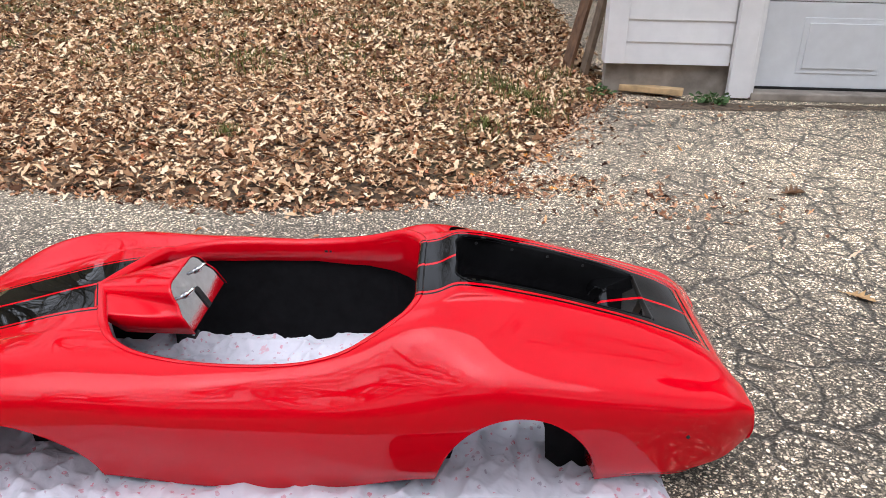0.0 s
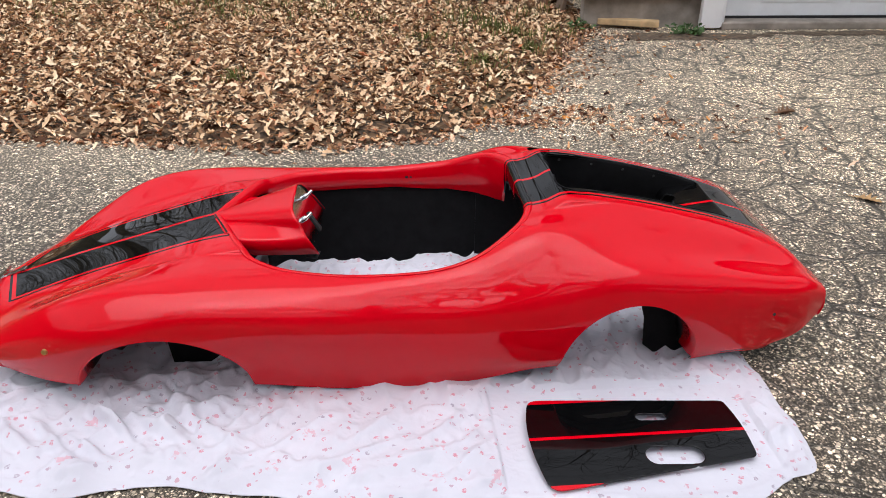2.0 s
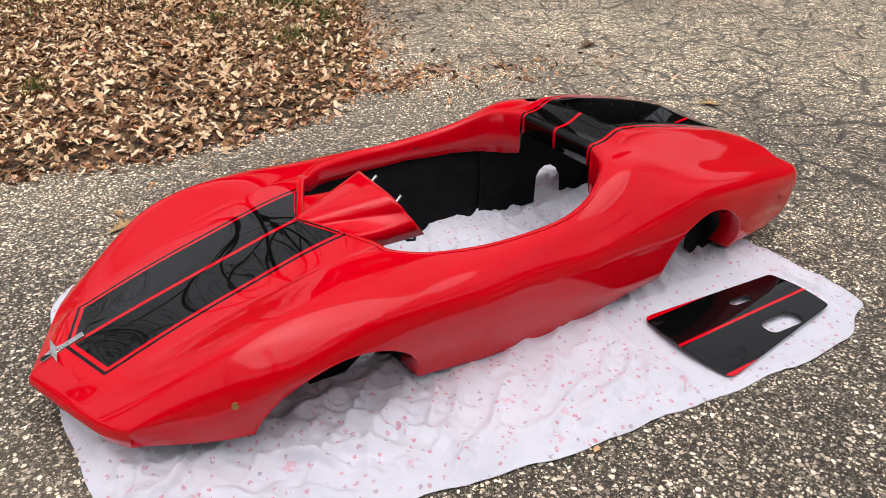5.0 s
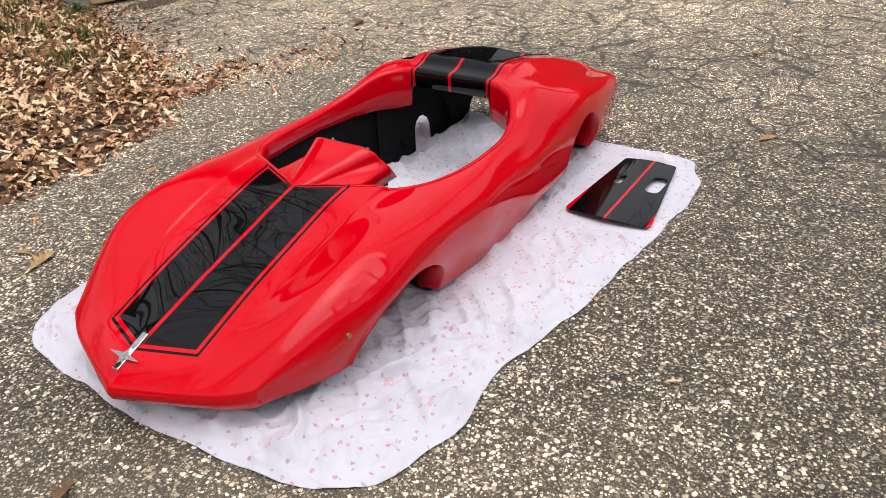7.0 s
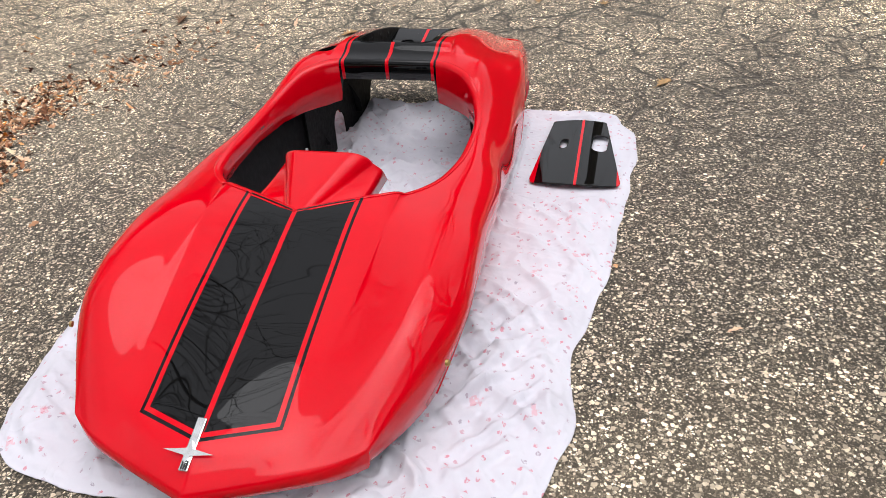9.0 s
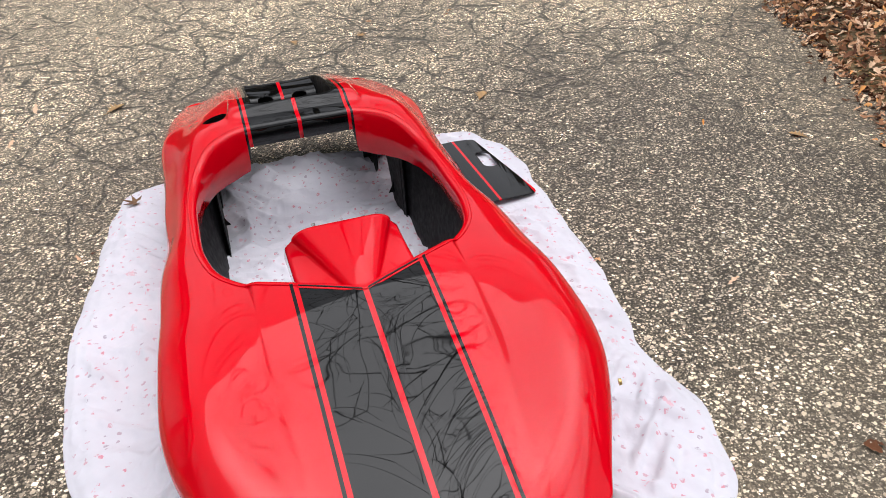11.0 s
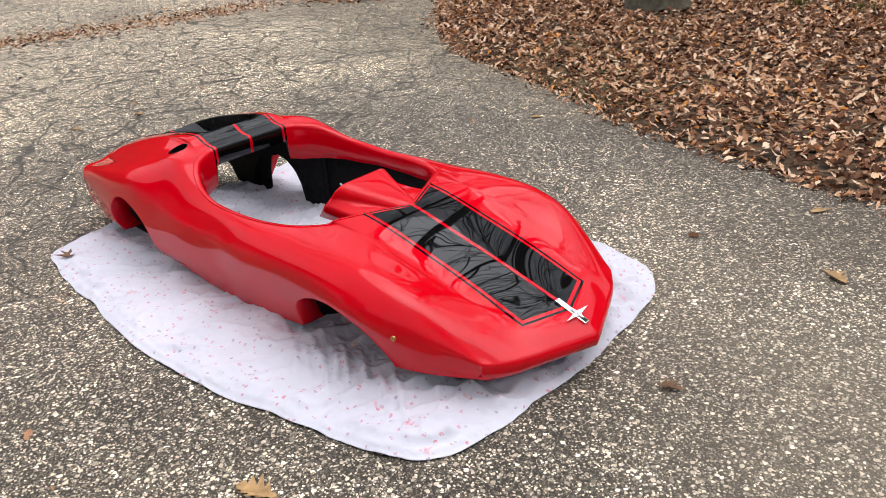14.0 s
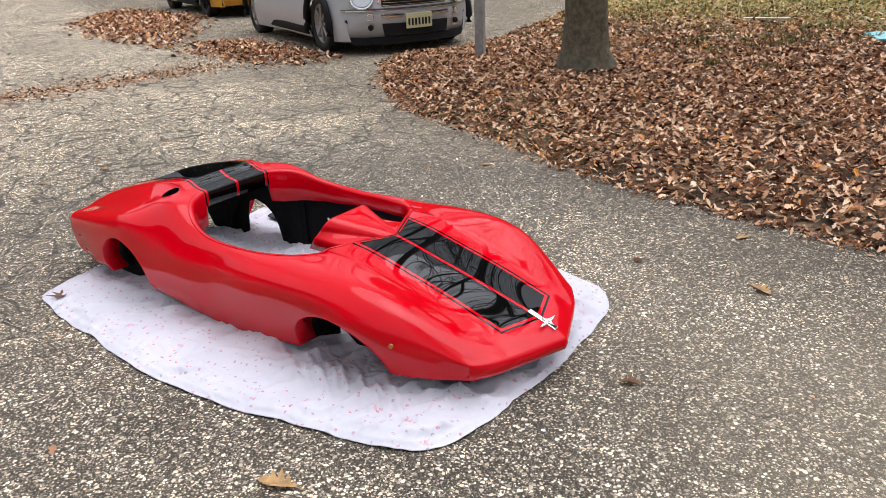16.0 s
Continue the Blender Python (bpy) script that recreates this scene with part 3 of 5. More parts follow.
def body_half(s, q):
    """Points of the outer skin for stations s and girth q in 0..1 (centre to sill)."""
    s = np.asarray(s, float)
    Y = np.stack([hermite(a, s) for a, b in LINES], -1)
    Z = np.stack([hermite(b, s) for a, b in LINES], -1)
    n = len(LINES)
    t = np.asarray(q) * (n - 1)
    i = np.clip(t.astype(int), 0, n - 2)
    f = t - i

    def spline(V, mirror):
        first = mirror * V[..., 1:2]
        last = 2 * V[..., -1:] - V[..., -2:-1]
        W = np.concatenate([first, V, last], -1)
        a, b, c, d = W[..., i], W[..., i + 1], W[..., i + 2], W[..., i + 3]
        return 0.5 * (2 * b + (c - a) * f + (2 * a - 5 * b + 4 * c - d) * f**2 + (3 * b - a - 3 * c + d) * f**3)

    y, z = spline(Y, -1.0), spline(Z, 1.0)
    fade = np.clip((-0.85 - s) / 0.465, 0, 1)[:, None]
    x = s[:, None] + 0.38 * np.maximum.accumulate(y, axis=-1) * fade**1.6 + 3.0 * np.maximum(y - 0.2, 0) ** 2 * fade**2
    return np.stack([x, y, z], -1)


def top_z(x, y):
    """Height of the outer skin over the plan point (behind the nose)."""
    qs = np.linspace(0, 5 / 7, 120)
    p = body_half([x], qs)[0]
    return float(np.interp(abs(y), p[:, 1], p[:, 2]))


def side_y(x, z):
    """Half width of the outer skin at that height, on the flank."""
    qs = np.linspace(4.0 / 7, 1, 120)
    p = body_half([x], qs)[0]
    return float(np.interp(-z, -p[:, 2], p[:, 1]))


def mirrored(half):
    return half + [(x, -y) for x, y in half[::-1] if y > 1e-6]


COCKPIT_HALF = [(-.736, 0), (-.707, .066), (-.678, .132), (-.64, .205), (-.575, .262), (-.47, .294), (-.33, .303), (-.2, .298), (-.11, .272), (-.05, .232), (-.018, .19), (-.002, .148), (.0, .07), (.0, 0)]


def smooth_open(points, n):
    p = np.array(points, float)
    d = np.concatenate([[0], np.cumsum(np.hypot(*np.diff(p, axis=0).T))])
    t = np.linspace(0, d[-1], n)
    return list(zip(hermite(np.stack([d, p[:, 0]], 1), t), np.maximum(hermite(np.stack([d, p[:, 1]], 1), t), 0)))


cock_half = smooth_open(COCKPIT_HALF, 90)
COCKPIT = cock_half + [(x, -y) for x, y in cock_half[-2:0:-1]]
BAY = mirrored([(.072, 0), (.072, .098), (.08, .108), (.3, .113), (.47, .108), (.495, .1), (.495, 0)])
HOLE = [(.08 + .024 * math.cos(a), .208 + .032 * math.sin(a)) for a in np.linspace(0, 2 * math.pi, 40, endpoint=False)]
ARCHES = [(-.808, .05, .182, .160, 2.0), (.198, .055, .162, .178, 2.0)]


def body_skin():
    s = np.linspace(NOSE, TAIL, 331)
    q = np.linspace(0, 1, 111)
    h = body_half(s, q)
    nose1, nose2 = h[0].copy(), h[0].copy()
    nose0, nose3 = h[0].copy(), h[0].copy()
    mid = 1 - np.clip(h[0][:, 1] / 0.27, 0, 1) ** 3
    nose0[:, 0] -= 0.006 * mid
    nose0[:, 2] = 0.075 + (h[0][:, 2] - 0.075) * 0.86
    nose1[:, 0] -= 0.009 * mid
    nose1[:, 2] = 0.075 + (h[0][:, 2] - 0.075) * 0.55
    nose2[:, 0] -= 0.003 * mid
    nose2[:, 2] = 0.075 + (h[0][:, 2] - 0.075) * 0.18
    nose3[:, 0] += 0.022
    nose3[:, 2] = 0.0735
    nose2[:, 1] *= 0.99
    nose3[:, 1] *= 0.975
    tail1, tail2, tail3 = h[-1].copy(), h[-1].copy(), h[-1].copy()
    low = h[-1][-1, 2]
    tail1[:, 0] += 0.004
    tail1[:, 2] = low + (tail1[:, 2] - low) * 0.7
    tail2[:, 0] += 0.002
    tail2[:, 2] = low + (tail2[:, 2] - low) * 0.3
    tail1[:, 1] *= 0.995
    tail2[:, 1] *= 0.98
    tail3[:, 1] *= 0.95
    tail3[:, 0] -= 0.012
    tail3[:, 2] = low - 0.004
    wrap = np.clip((5 / 7 - q) * 7, 0, 1)[:, None]
    nose0, nose1, nose2, nose3 = (h[0] + (r - h[0]) * wrap for r in (nose0, nose1, nose2, nose3))
    rows = np.concatenate([[nose3, nose2, nose1, nose0], h, [tail1, tail2, tail3]])
    left = rows[:, :0:-1].copy()
    left[..., 1] *= -1
    P = np.concatenate([left, rows], 1)
    Q = np.concatenate([q[:0:-1], q])[None, :] + np.zeros(P.shape[:2])
    x, y, z = P[..., 0], P[..., 1], P[..., 2]
    G = np.full(x.shape, 1.0)
    for outline in (COCKPIT, BAY, HOLE):
        G = np.minimum(G, np.where(Q < 0.6, signed_distance(outline, x, y), 1.0))
    for cx, cz, rx, rz, p in ARCHES:
        e = ((np.abs((x - cx) / rx) ** p + np.abs((z - cz) / rz) ** p) ** (1 / p) - 1) * rx
        e = np.where((z < cz) & (np.abs(x - cx) < rx), -np.minimum(rx - np.abs(x - cx), 0.1) , e)
        G = np.minimum(G, np.where(Q > 0.52, e, 1.0))
    inner = P.copy()
    inner[..., 0] = -0.32 + (P[..., 0] + 0.32) * 0.9965
    inner[..., 1] *= 0.987
    inner[..., 2] -= 0.004 * np.clip((P[..., 2] - 0.09) / 0.05, 0, 1)
    vs, fs = clipped_grid(P, G)
    return (vs, [f[::-1] for f in fs]), clipped_grid(inner, G)


def flange_depth(x, y):
    a = abs(y)
    if x > -0.06:
        return float(np.interp(a, [0.142, 0.147, 0.19, 0.24], [0.055, 0.118, 0.125, 0.118]))
    return float(np.interp(x, [-.736, -.69, -.63, -.5, -.3, -.15, -.06], [.012, .02, .045, .056, .054, .078, .115]))


def cockpit_flange():
    loop = np.array(COCKPIT)
    n = len(loop)
    vs, fs = [], []
    steps = ((-0.004, -0.0006, 0), (0.0, 0.0, 0), (0.005, 0.0008, 0), (0.009, 0.003, 0), (0.012, 0.007, 0), (0.0135, 0.011, 0), (0.013, 0, 0.5), (0.011, 0, 1.0))
    for i in range(n):
        x, y = loop[i]
        d = loop[(i + 1) % n] - loop[i - 1]
        nx, ny = d[1], -d[0]
        if nx * (-0.35 - x) + ny * (0 - y) < 0:
            nx, ny = -nx, -ny
        l = math.hypot(nx, ny)
        z = top_z(x, y)
        D = flange_depth(x, y)
        for o, drop, w in steps:
            dz = drop if not w else 0.011 + (D - 0.011) * w
            vs.append((x + nx / l * o, y + ny / l * o, z - dz))
    k = len(steps)
    for i in range(n):
        for j in range(k - 1):
            a, b = i * k + j, ((i + 1) % n) * k + j
            fs.append((a, b, b + 1, a + 1))
    return vs, fs


def arch_lip(cx, cz, rx, rz, p, side):
    vs, fs = [], []
    n = 48
    for i in range(n + 1):
        a = math.pi * i / n
        ca, sa = math.copysign(abs(math.cos(a)) ** (2 / p), math.cos(a)), abs(math.sin(a)) ** (2 / p)
        x, z = cx + rx * ca, cz + rz * sa
        zz = max(z, body_half([x], np.array([1.0]))[0][0][2])
        y = side_y(x, zz)
        for inward, shrink in ((0.0, 1.0), (0.004, 0.985), (0.016, 0.968), (0.062, 0.945)):
            vs.append((cx + rx * shrink * ca, side * (y - inward), cz + (zz - cz) * shrink))
    for i in range(n):
        for j in range(3):
            p = i * 4 + j
            fs.append((p, p + 4, p + 5, p + 1) if side > 0 else (p, p + 1, p + 5, p + 4))
    return vs, fs


def wheel_well(cx, cz, rx, rz, p, side):
    """A black tunnel behind the lip of an arch, going inwards to the inner panel."""
    vs, fs, n = [], [], 40
    for i in range(n + 1):
        a = math.pi * i / n
        ca, sa = math.copysign(abs(math.cos(a)) ** (2 / p), math.cos(a)), abs(math.sin(a)) ** (2 / p)
        x = cx + rx * ca
        z = max(cz + rz * sa, body_half([x], np.array([1.0]))[0][0][2])
        y = side_y(x, z)
        for inward, shrink in ((0.060, 0.946), (0.09, 0.93), (0.125, 0.92)):
            vs.append((cx + rx * shrink * ca, side * max(y - inward, 0.22), cz + (z - cz) * shrink))
    for i in range(n):
        for j in range(2):
            q = i * 3 + j
            fs.append((q, q + 3, q + 4, q + 1))
    return vs, fs


car = new("kart_body")
car.matrix_world = CAR
tagged(car, "glossy red fibreglass kart body with black racing stripes, on a sheet", "kart body")
outer_skin, inner_skin = body_skin()
skin = part("shell", outer_skin, M_PAINT, car, smooth=True)
part("shell_lining", inner_skin, M_BLACKMATT, car, "matt black inside of the shell", smooth=True)
thicken(part("cockpit_flange", cockpit_flange(), [M_PAINT, M_BLACKMATT], car, smooth=True), 0.003, 0, 0)
for c in ARCHES:
    for side in (1, -1):
        thicken(part("wheel_arch_lip", arch_lip(*c, side), [M_PAINT], car, smooth=True), 0.003, 0, 0)
        thicken(part("wheel_well", wheel_well(*c, side), [M_BLACKMATT], car, "matt black wheel well", smooth=True), 0.003, 0, 0)


def bay_walls(side):
    pts = [(x, y) for x, y in smooth_open([(.074, .03), (.074, .09), (.084, .108), (.2, .112), (.3, .113), (.42, .111), (.49, .104)], 30)]
    vs, fs = [], []
    for x, y in pts:
        z = top_z(x, y)
        for dy, dz in ((0.002, -0.001), (-0.002, 0.006), (-0.003, 0.05), (-0.004, 0.1)):
            vs.append((x, side * (y + dy), z - dz))
    for i in range(len(pts) - 1):
        for j in range(3):
            fs.append((i * 4 + j, i * 4 + j + 1, i * 4 + j + 5, i * 4 + j + 4))
    return vs, fs


for side in (1, -1):
    thicken(part("bay_wall", bay_walls(side), [M_BLACKMATT], car, "black side wall of the engine bay", smooth=True), 0.003, 0, 0)


def bay_ramp():
    y = np.linspace(-0.108, 0.108, 61)
    x = np.linspace(0.39, 0.497, 25)
    X, Y = np.meshgrid(x, y, indexing="ij")
    Z = 0.2800 + 0.0155 * np.clip((X - 0.39) / 0.1, 0, 1) ** 0.8 + 0.004 * (Y / 0.1) ** 2
    Z -= 0.02 * np.clip((0.405 - X) / 0.015, 0, 1) ** 2
    G = np.full(X.shape, 1.0)
    for c in (-0.052, 0.052):
        G = np.minimum(G, np.hypot(X - 0.39, Y - c) - 0.024)
    return clipped_grid(np.stack([X, Y, Z], -1), G)


thicken(part("bay_ramp", bay_ramp(), [M_PAINT], car, "black sill of the engine bay with a red line", smooth=True), 0.003, 0, -1)


def liner(side):
    rim = [p for p in cock_half if p[1] > 0.14 and -0.66 < p[0] < -0.045]
    rim = rim + [(-.02, .245)]
    vs, fs = [], []
    k = 7
    for i, (x, y) in enumerate(rim):
        yt = y + 0.012
        zt = top_z(min(x, 0.0), min(y, 0.3)) - (0.022 if x < -0.1 else 0.09)
        yb = min(0.255, yt)
        for j in range(k):
            f = j / (k - 1)
            yy = yt + (yb - yt) * f**0.8
            xx = x - (0.03 * math.sin(math.pi * f) + 0.02 * f if x > 0.08 else 0)
            vs.append((xx, side * yy, zt + (0.012 - zt) * f))
    for i in range(len(rim) - 1):
        for j in range(k - 1):
            a = i * k + j
            fs.append((a, a + 1, a + k + 1, a + k))
    return vs, fs


def wing(points, y, thick=0.003):
    """An upright plate in the x-z plane at that y."""
    return plate(points, thick, Matrix(((1, 0, 0, 0), (0, 0, -1, y), (0, 1, 0, 0), (0, 0, 0, 1))))


for side in (1, -1):
    thicken(part("cockpit_liner", liner(side), [M_BLACKMATT], car, "matt black inner side panel", smooth=True), 0.003, 0, 0)
    hole = ((.134, .012), (.137, .10), (.148, .12), (.168, .131), (.19, .129), (.215, .112), (.231, .085), (.237, .026)) if side > 0 else ((.062, .012), (.085, .10), (.11, .145), (.15, .175), (.20, .19), (.245, .175), (.262, .12), (.268, .045))
    part("rear_inner_panel", wing([(-.075, .28), (-.075, .015), *hole, (.30, .018), (.36, .014), (.50, .024), (.53, .075), (.60, .13), (.60, .19), (.44, .245), (.2, .30)], side * 0.246), M_BLACKMATT, car, "matt black hanging inner panel")
    part("front_inner_panel", wing([(-1.0, .19), (-1.0, .08), (-.935, .07), (-.905, .10), (-.895, .15), (-.84, .155), (-.826, .03), (-.742, .028), (-.70, .06), (-.66, .10), (-.60, .24), (-.75, .26)], side * 0.215), M_BLACKMATT, car, "matt black hanging inner panel")


def dash_pod():
    """A tent-like pod lofted from the cowl to the gauge face: a flat top that widens to the rear, hollow sides, a shelf and short side walls."""
    rings = []
    for f in np.linspace(0, 1, 25):
        top = 0.301 + 0.045 * f**0.9
        wide = 0.022 + 0.084 * f**0.9
        edge = 0.116 + 0.002 * f
        shelf = 0.297 - 0.004 * f - 0.006 * math.sin(math.pi * f)
        low = 0.289 - 0.039 * min(f / 0.3, 1.0)
        soft = min(0.012 + 0.034 * f, wide)
        half = [(0.0, top), (max(wide - soft, 0.001) * 0.5, top)]
        half += [(wide - soft + soft * math.sin(a), top - soft * 0.8 * (1 - math.cos(a))) for a in np.linspace(0, math.pi / 2, 7)]
        y0, z0 = half[-1]
        hollow = 0.25 * (1 - f**2)
        for g in np.linspace(0.12, 1, 9):
            y = y0 + (edge - y0) * g
            drop = (1 - (1 - g) ** 2.2) * hollow + g * (1 - hollow)
            half.append((y, z0 + (min(shelf, z0) - z0) * drop))
        half += [(edge + 0.003, shelf - 0.004), (edge + 0.004, shelf - 0.010 + 0.004 * (f < 0.1)), (edge + 0.004 + 0.003 * f, min(low, shelf - 0.011))]
        ring = []
        for y, z in [(-a, b) for a, b in half[:0:-1]] + half:
            lean = 0.62 * (top - z) * f
            x = -0.741 + 0.197 * f + lean + 0.43 * abs(y) * (1 - f)
            ring.append((x, y, top_z(x, y) + 0.0015 if f == 0 else z))
        rings.append(ring)
    vs = [v for r in rings for v in r]
    m = len(rings[0])
    fs = [(i * m + j, (i + 1) * m + j, (i + 1) * m + j + 1, i * m + j + 1) for i in range(len(rings) - 1) for j in range(m - 1)]
    return vs, fs, rings[-1]


pv, pf, face_ring = dash_pod()
pod = thicken(part("dash_pod", (pv, pf), [M_RED, M_BLACKMATT], car, "red instrument pod", smooth=True), 0.004, 1)
face_n = Vector((1.0, 0, 0.62)).normalized()
face_down = Vector((0.62, 0, -1.0)).normalized()
face_pts = [Vector(p) - face_n * 0.0025 for p in face_ring]
mid = sum(face_pts, Vector()) / len(face_pts)
mid = Vector((mid.x, 0, mid.z))
fv = [mid + (p - mid) * 0.94 for p in face_pts]
part("gauge_panel", (fv + [p - face_n * 0.003 for p in fv], [tuple(range(len(fv))), tuple(range(2 * len(fv) - 1, len(fv) - 1, -1))] + [(i, i + len(fv), (i + 1) % len(fv) + len(fv), (i + 1) % len(fv)) for i in range(len(fv))]), M_SILVER, pod, "silver instrument panel")

# ---- sheet under the car ----
CLOTH = [(-1.265, .22), (-1.25, .37), (-1.205, .49), (-1.12, .53), (-.98, .562), (-.83, .585), (-.66, .62), (-.25, .64), (.10, .60), (.39, .56), (.51, .50), (.56, .26), (.53, -.05), (.52, -.31), (.51, -.61), (.43, -.66), (.30, -.71), (-.03, -.69), (-.23, -.67), (-.44, -.655), (-.68, -.61), (-.79, -.585), (-1.01, -.60), (-1.17, -.54), (-1.25, -.43), (-1.28, -.26), (-1.285, 0)]


def sheet():
    edge = closed_curve(CLOTH, 260)
    edge = [(x + 0.012 * noise.noise((x * 9, y * 9, 4.0)), y + 0.012 * noise.noise((x * 9, y * 9, 8.0))) for x, y in edge]
    gx, gy = np.meshgrid(np.linspace(-1.32, .60, 400), np.linspace(-.75, .68, 300), indexing="ij")
    d = -signed_distance(edge, gx, gy)
    z = np.empty(gx.shape)
    for i in range(gx.shape[0]):
        for j in range(gx.shape[1]):
            x, y = float(gx[i, j]), float(gy[i, j])
            w = 0.12 * noise.noise((x * 2, y * 2, 3.0))
            f1 = 1 - abs(noise.noise((x * 2.2 + y * 1.5 + w * 6, y * 6.5 - x * 1.0, 1.0)))
            f2 = 1 - abs(noise.noise((x * 7.5 + w * 9, y * 3.0 + x * 4.0, 9.0)))
            f3 = 1 - abs(noise.noise((x * 11 - y * 9 + w * 8, y * 4 + x * 3, 15.0)))
            f4 = 1 - abs(noise.noise((x * 19 + y * 11 + w * 14, y * 15 - x * 8, 25.0)))
            fold = 0.018 * max(f1 - 0.55, 0) ** 1.5 * 2.0 + 0.014 * max(f2 - 0.6, 0) ** 1.3 * 2.0 + 0.017 * max(f3 - 0.6, 0) ** 1.3 * 2 + 0.006 * max(f4 - 0.7, 0) * 2 + noise.noise((x * 34, y * 30, 5.0)) * 0.002
            streak = noise.noise((x * 24 + y * 30 + w * 10, (y - x) * 4, 21.0))
            fold += 0.068 * max(streak + 0.05, 0) * math.exp(-((x + 0.86) / 0.2) ** 2) * (math.exp(-((y + 0.43) / 0.085) ** 2) + 0.5 * math.exp(-((y - 0.40) / 0.07) ** 2))
            fold += 0.010 * max(noise.noise((x * 34 - y * 20, y * 8, 31.0)), 0) * math.exp(-((x + 1.15) / 0.1) ** 2)
            hem = max(0.0, 1 - float(d[i, j]) / 0.16)
            fold += 0.016 * hem * max(noise.noise((x * 13 + w * 5, y * 13, 41.0)) + 0.1, 0) + 0.007 * hem * max(noise.noise((x * 31, y * 29 + w * 6, 47.0)), 0)
            under = max(0.0, 1 - (abs(y) / 0.42) ** 4) * (1 if -1.25 < x < 0.5 else 0.3)
            if -0.12 < x < 0.44 and -0.70 < y < -0.36:
                fold = min(fold, 0.004)
            z[i, j] = 0.006 + max(fold, 0) * (1 + 0.5 * under)
    z *= np.clip(d / 0.05, 0.25, 1)
    z += 0.006 * np.exp(-((d - 0.018) / 0.012) ** 2)
    return clipped_grid(np.stack([gx, gy, z], -1), d)


cloth = thicken(part("bed_sheet", sheet(), [M_CLOTH], smooth=True), 0.0015, 0, 1)
cloth.matrix_world = CAR
tagged(cloth, "white cotton sheet with small pink flowers, spread on asphalt", "sheet")


# ---- small parts of the car ----
def disc(r, h, m, n=20):
    bm = bmesh.new()
    bmesh.ops.create_cone(bm, cap_ends=True, segments=n, radius1=r, radius2=r * 0.88, depth=h)
    bmesh.ops.transform(bm, matrix=m, verts=bm.verts)
    return bm


def tilt_to(p, normal):
    q = Vector(normal).to_track_quat("Z", "Y").to_matrix().to_4x4()
    return Matrix.Translation(p) @ q


M_AMBER = plain("amber_lens", (0.35, 0.16, 0.03), 0.3, 0, 60, 0.2, 0.1)
for side in (1, -1):
    lamp = part("side_marker", disc(0.0065, 0.005, tilt_to((-1.022, side * (side_y(-1.022, .184) + 0.001), .184), (-.25, side, .15))), M_BRASS, car, "small brass marker screw")
    part("side_marker", disc(0.004, 0.003, tilt_to((.529, side * (side_y(.529, .166) + 0.001), .166), (.3, side, -.1))), M_DARK, car, "small dark marker hole")

face_low = max(fv, key=lambda p: p.dot(face_down)).dot(face_down)
face_m = Matrix.Translation(mid) @ Matrix((face_down, (0, 1, 0), -face_n)).transposed().to_4x4()
slot_bottom = face_low - mid.dot(face_down)
for y, dx in ((-0.052, 0.004), (0.055, -0.008)):
    p = face_m @ Vector((dx, y, 0))
    stem = tube([p, p + face_n * 0.008, p + face_n * 0.011, p + face_n * 0.024 + Vector((0, 0, 0.004))], [0.0065, 0.0065, 0.003, 0.004], 10)
    part("toggle_switch", stem, M_CHROME, pod, "chrome toggle switch", smooth=True)
slot_half = [(slot_bottom, -0.010), (slot_bottom - 0.045, -0.010)] + [(slot_bottom - 0.045 - 0.010 * math.sin(a), -0.010 * math.cos(a)) for a in np.linspace(0.3, math.pi - 0.3, 8)] + [(slot_bottom - 0.045, 0.010), (slot_bottom, 0.010)]
part("shaft_slot", plate(slot_half, 0.003, face_m @ Matrix.Translation((0, 0, -0.003))), M_DARK, pod, "black slot for the steering shaft")
part("wire_loop", tube([(-.53, -.085, .255), (-.515, -.10, .232), (-.495, -.098, .226), (-.488, -.09, .24)], 0.004, 8), M_DARK, car, "black wire loop", smooth=True)


def emblem():
    """A long bar with a four-pointed star on it, laid along the nose."""
    bm = bmesh.new()
    base, top = Vector((-1.292, 0.004, top_z(-1.292, 0) + 0.004)), Vector((-1.205, 0.004, top_z(-1.205, 0) + 0.004))
    d = (top - base)
    m = Matrix.Translation((base + top) / 2) @ d.to_track_quat("X", "Z").to_matrix().to_4x4()
    box(d.length, 0.017, 0.006, m, 0.0018, bm)
    return bm, m, d.length


em_bm, em_m, em_len = emblem()
em = part("emblem", em_bm, M_CHROME, car, "chrome bar emblem with a star")
star = []
for i in range(8):
    a = math.pi / 4 * i
    r = (0.045 if i % 4 == 2 else 0.02) if i % 2 == 0 else 0.0085
    star.append((r * math.cos(a) - em_len * 0.17, r * math.sin(a)))
part("star", plate(star, 0.004, em_m @ Matrix.Translation((0, 0, 0.003))), M_CHROME, em)
for k in range(3):
    part("bar", box(0.014, 0.0022, 0.0015, em_m @ at(-em_len * 0.4, (k - 1) * 0.004, 0.0035)), M_DARK, em, "dark inlay line")

neck = [(.08 + .0245 * r * math.cos(a), .208 + .0325 * r * math.sin(a), top_z(.08 + .0245 * r * math.cos(a), .208 + .0325 * r * math.sin(a)) - d) for r, d in ((1.0, 0.001), (0.99, 0.05)) for a in np.linspace(0, 2 * math.pi, 32, endpoint=False)]
part("filler_neck", (neck, [(i, (i + 1) % 32, (i + 1) % 32 + 32, i + 32) for i in range(32)] + [tuple(range(32, 64))]), M_BLACKMATT, car, "black filler hole")

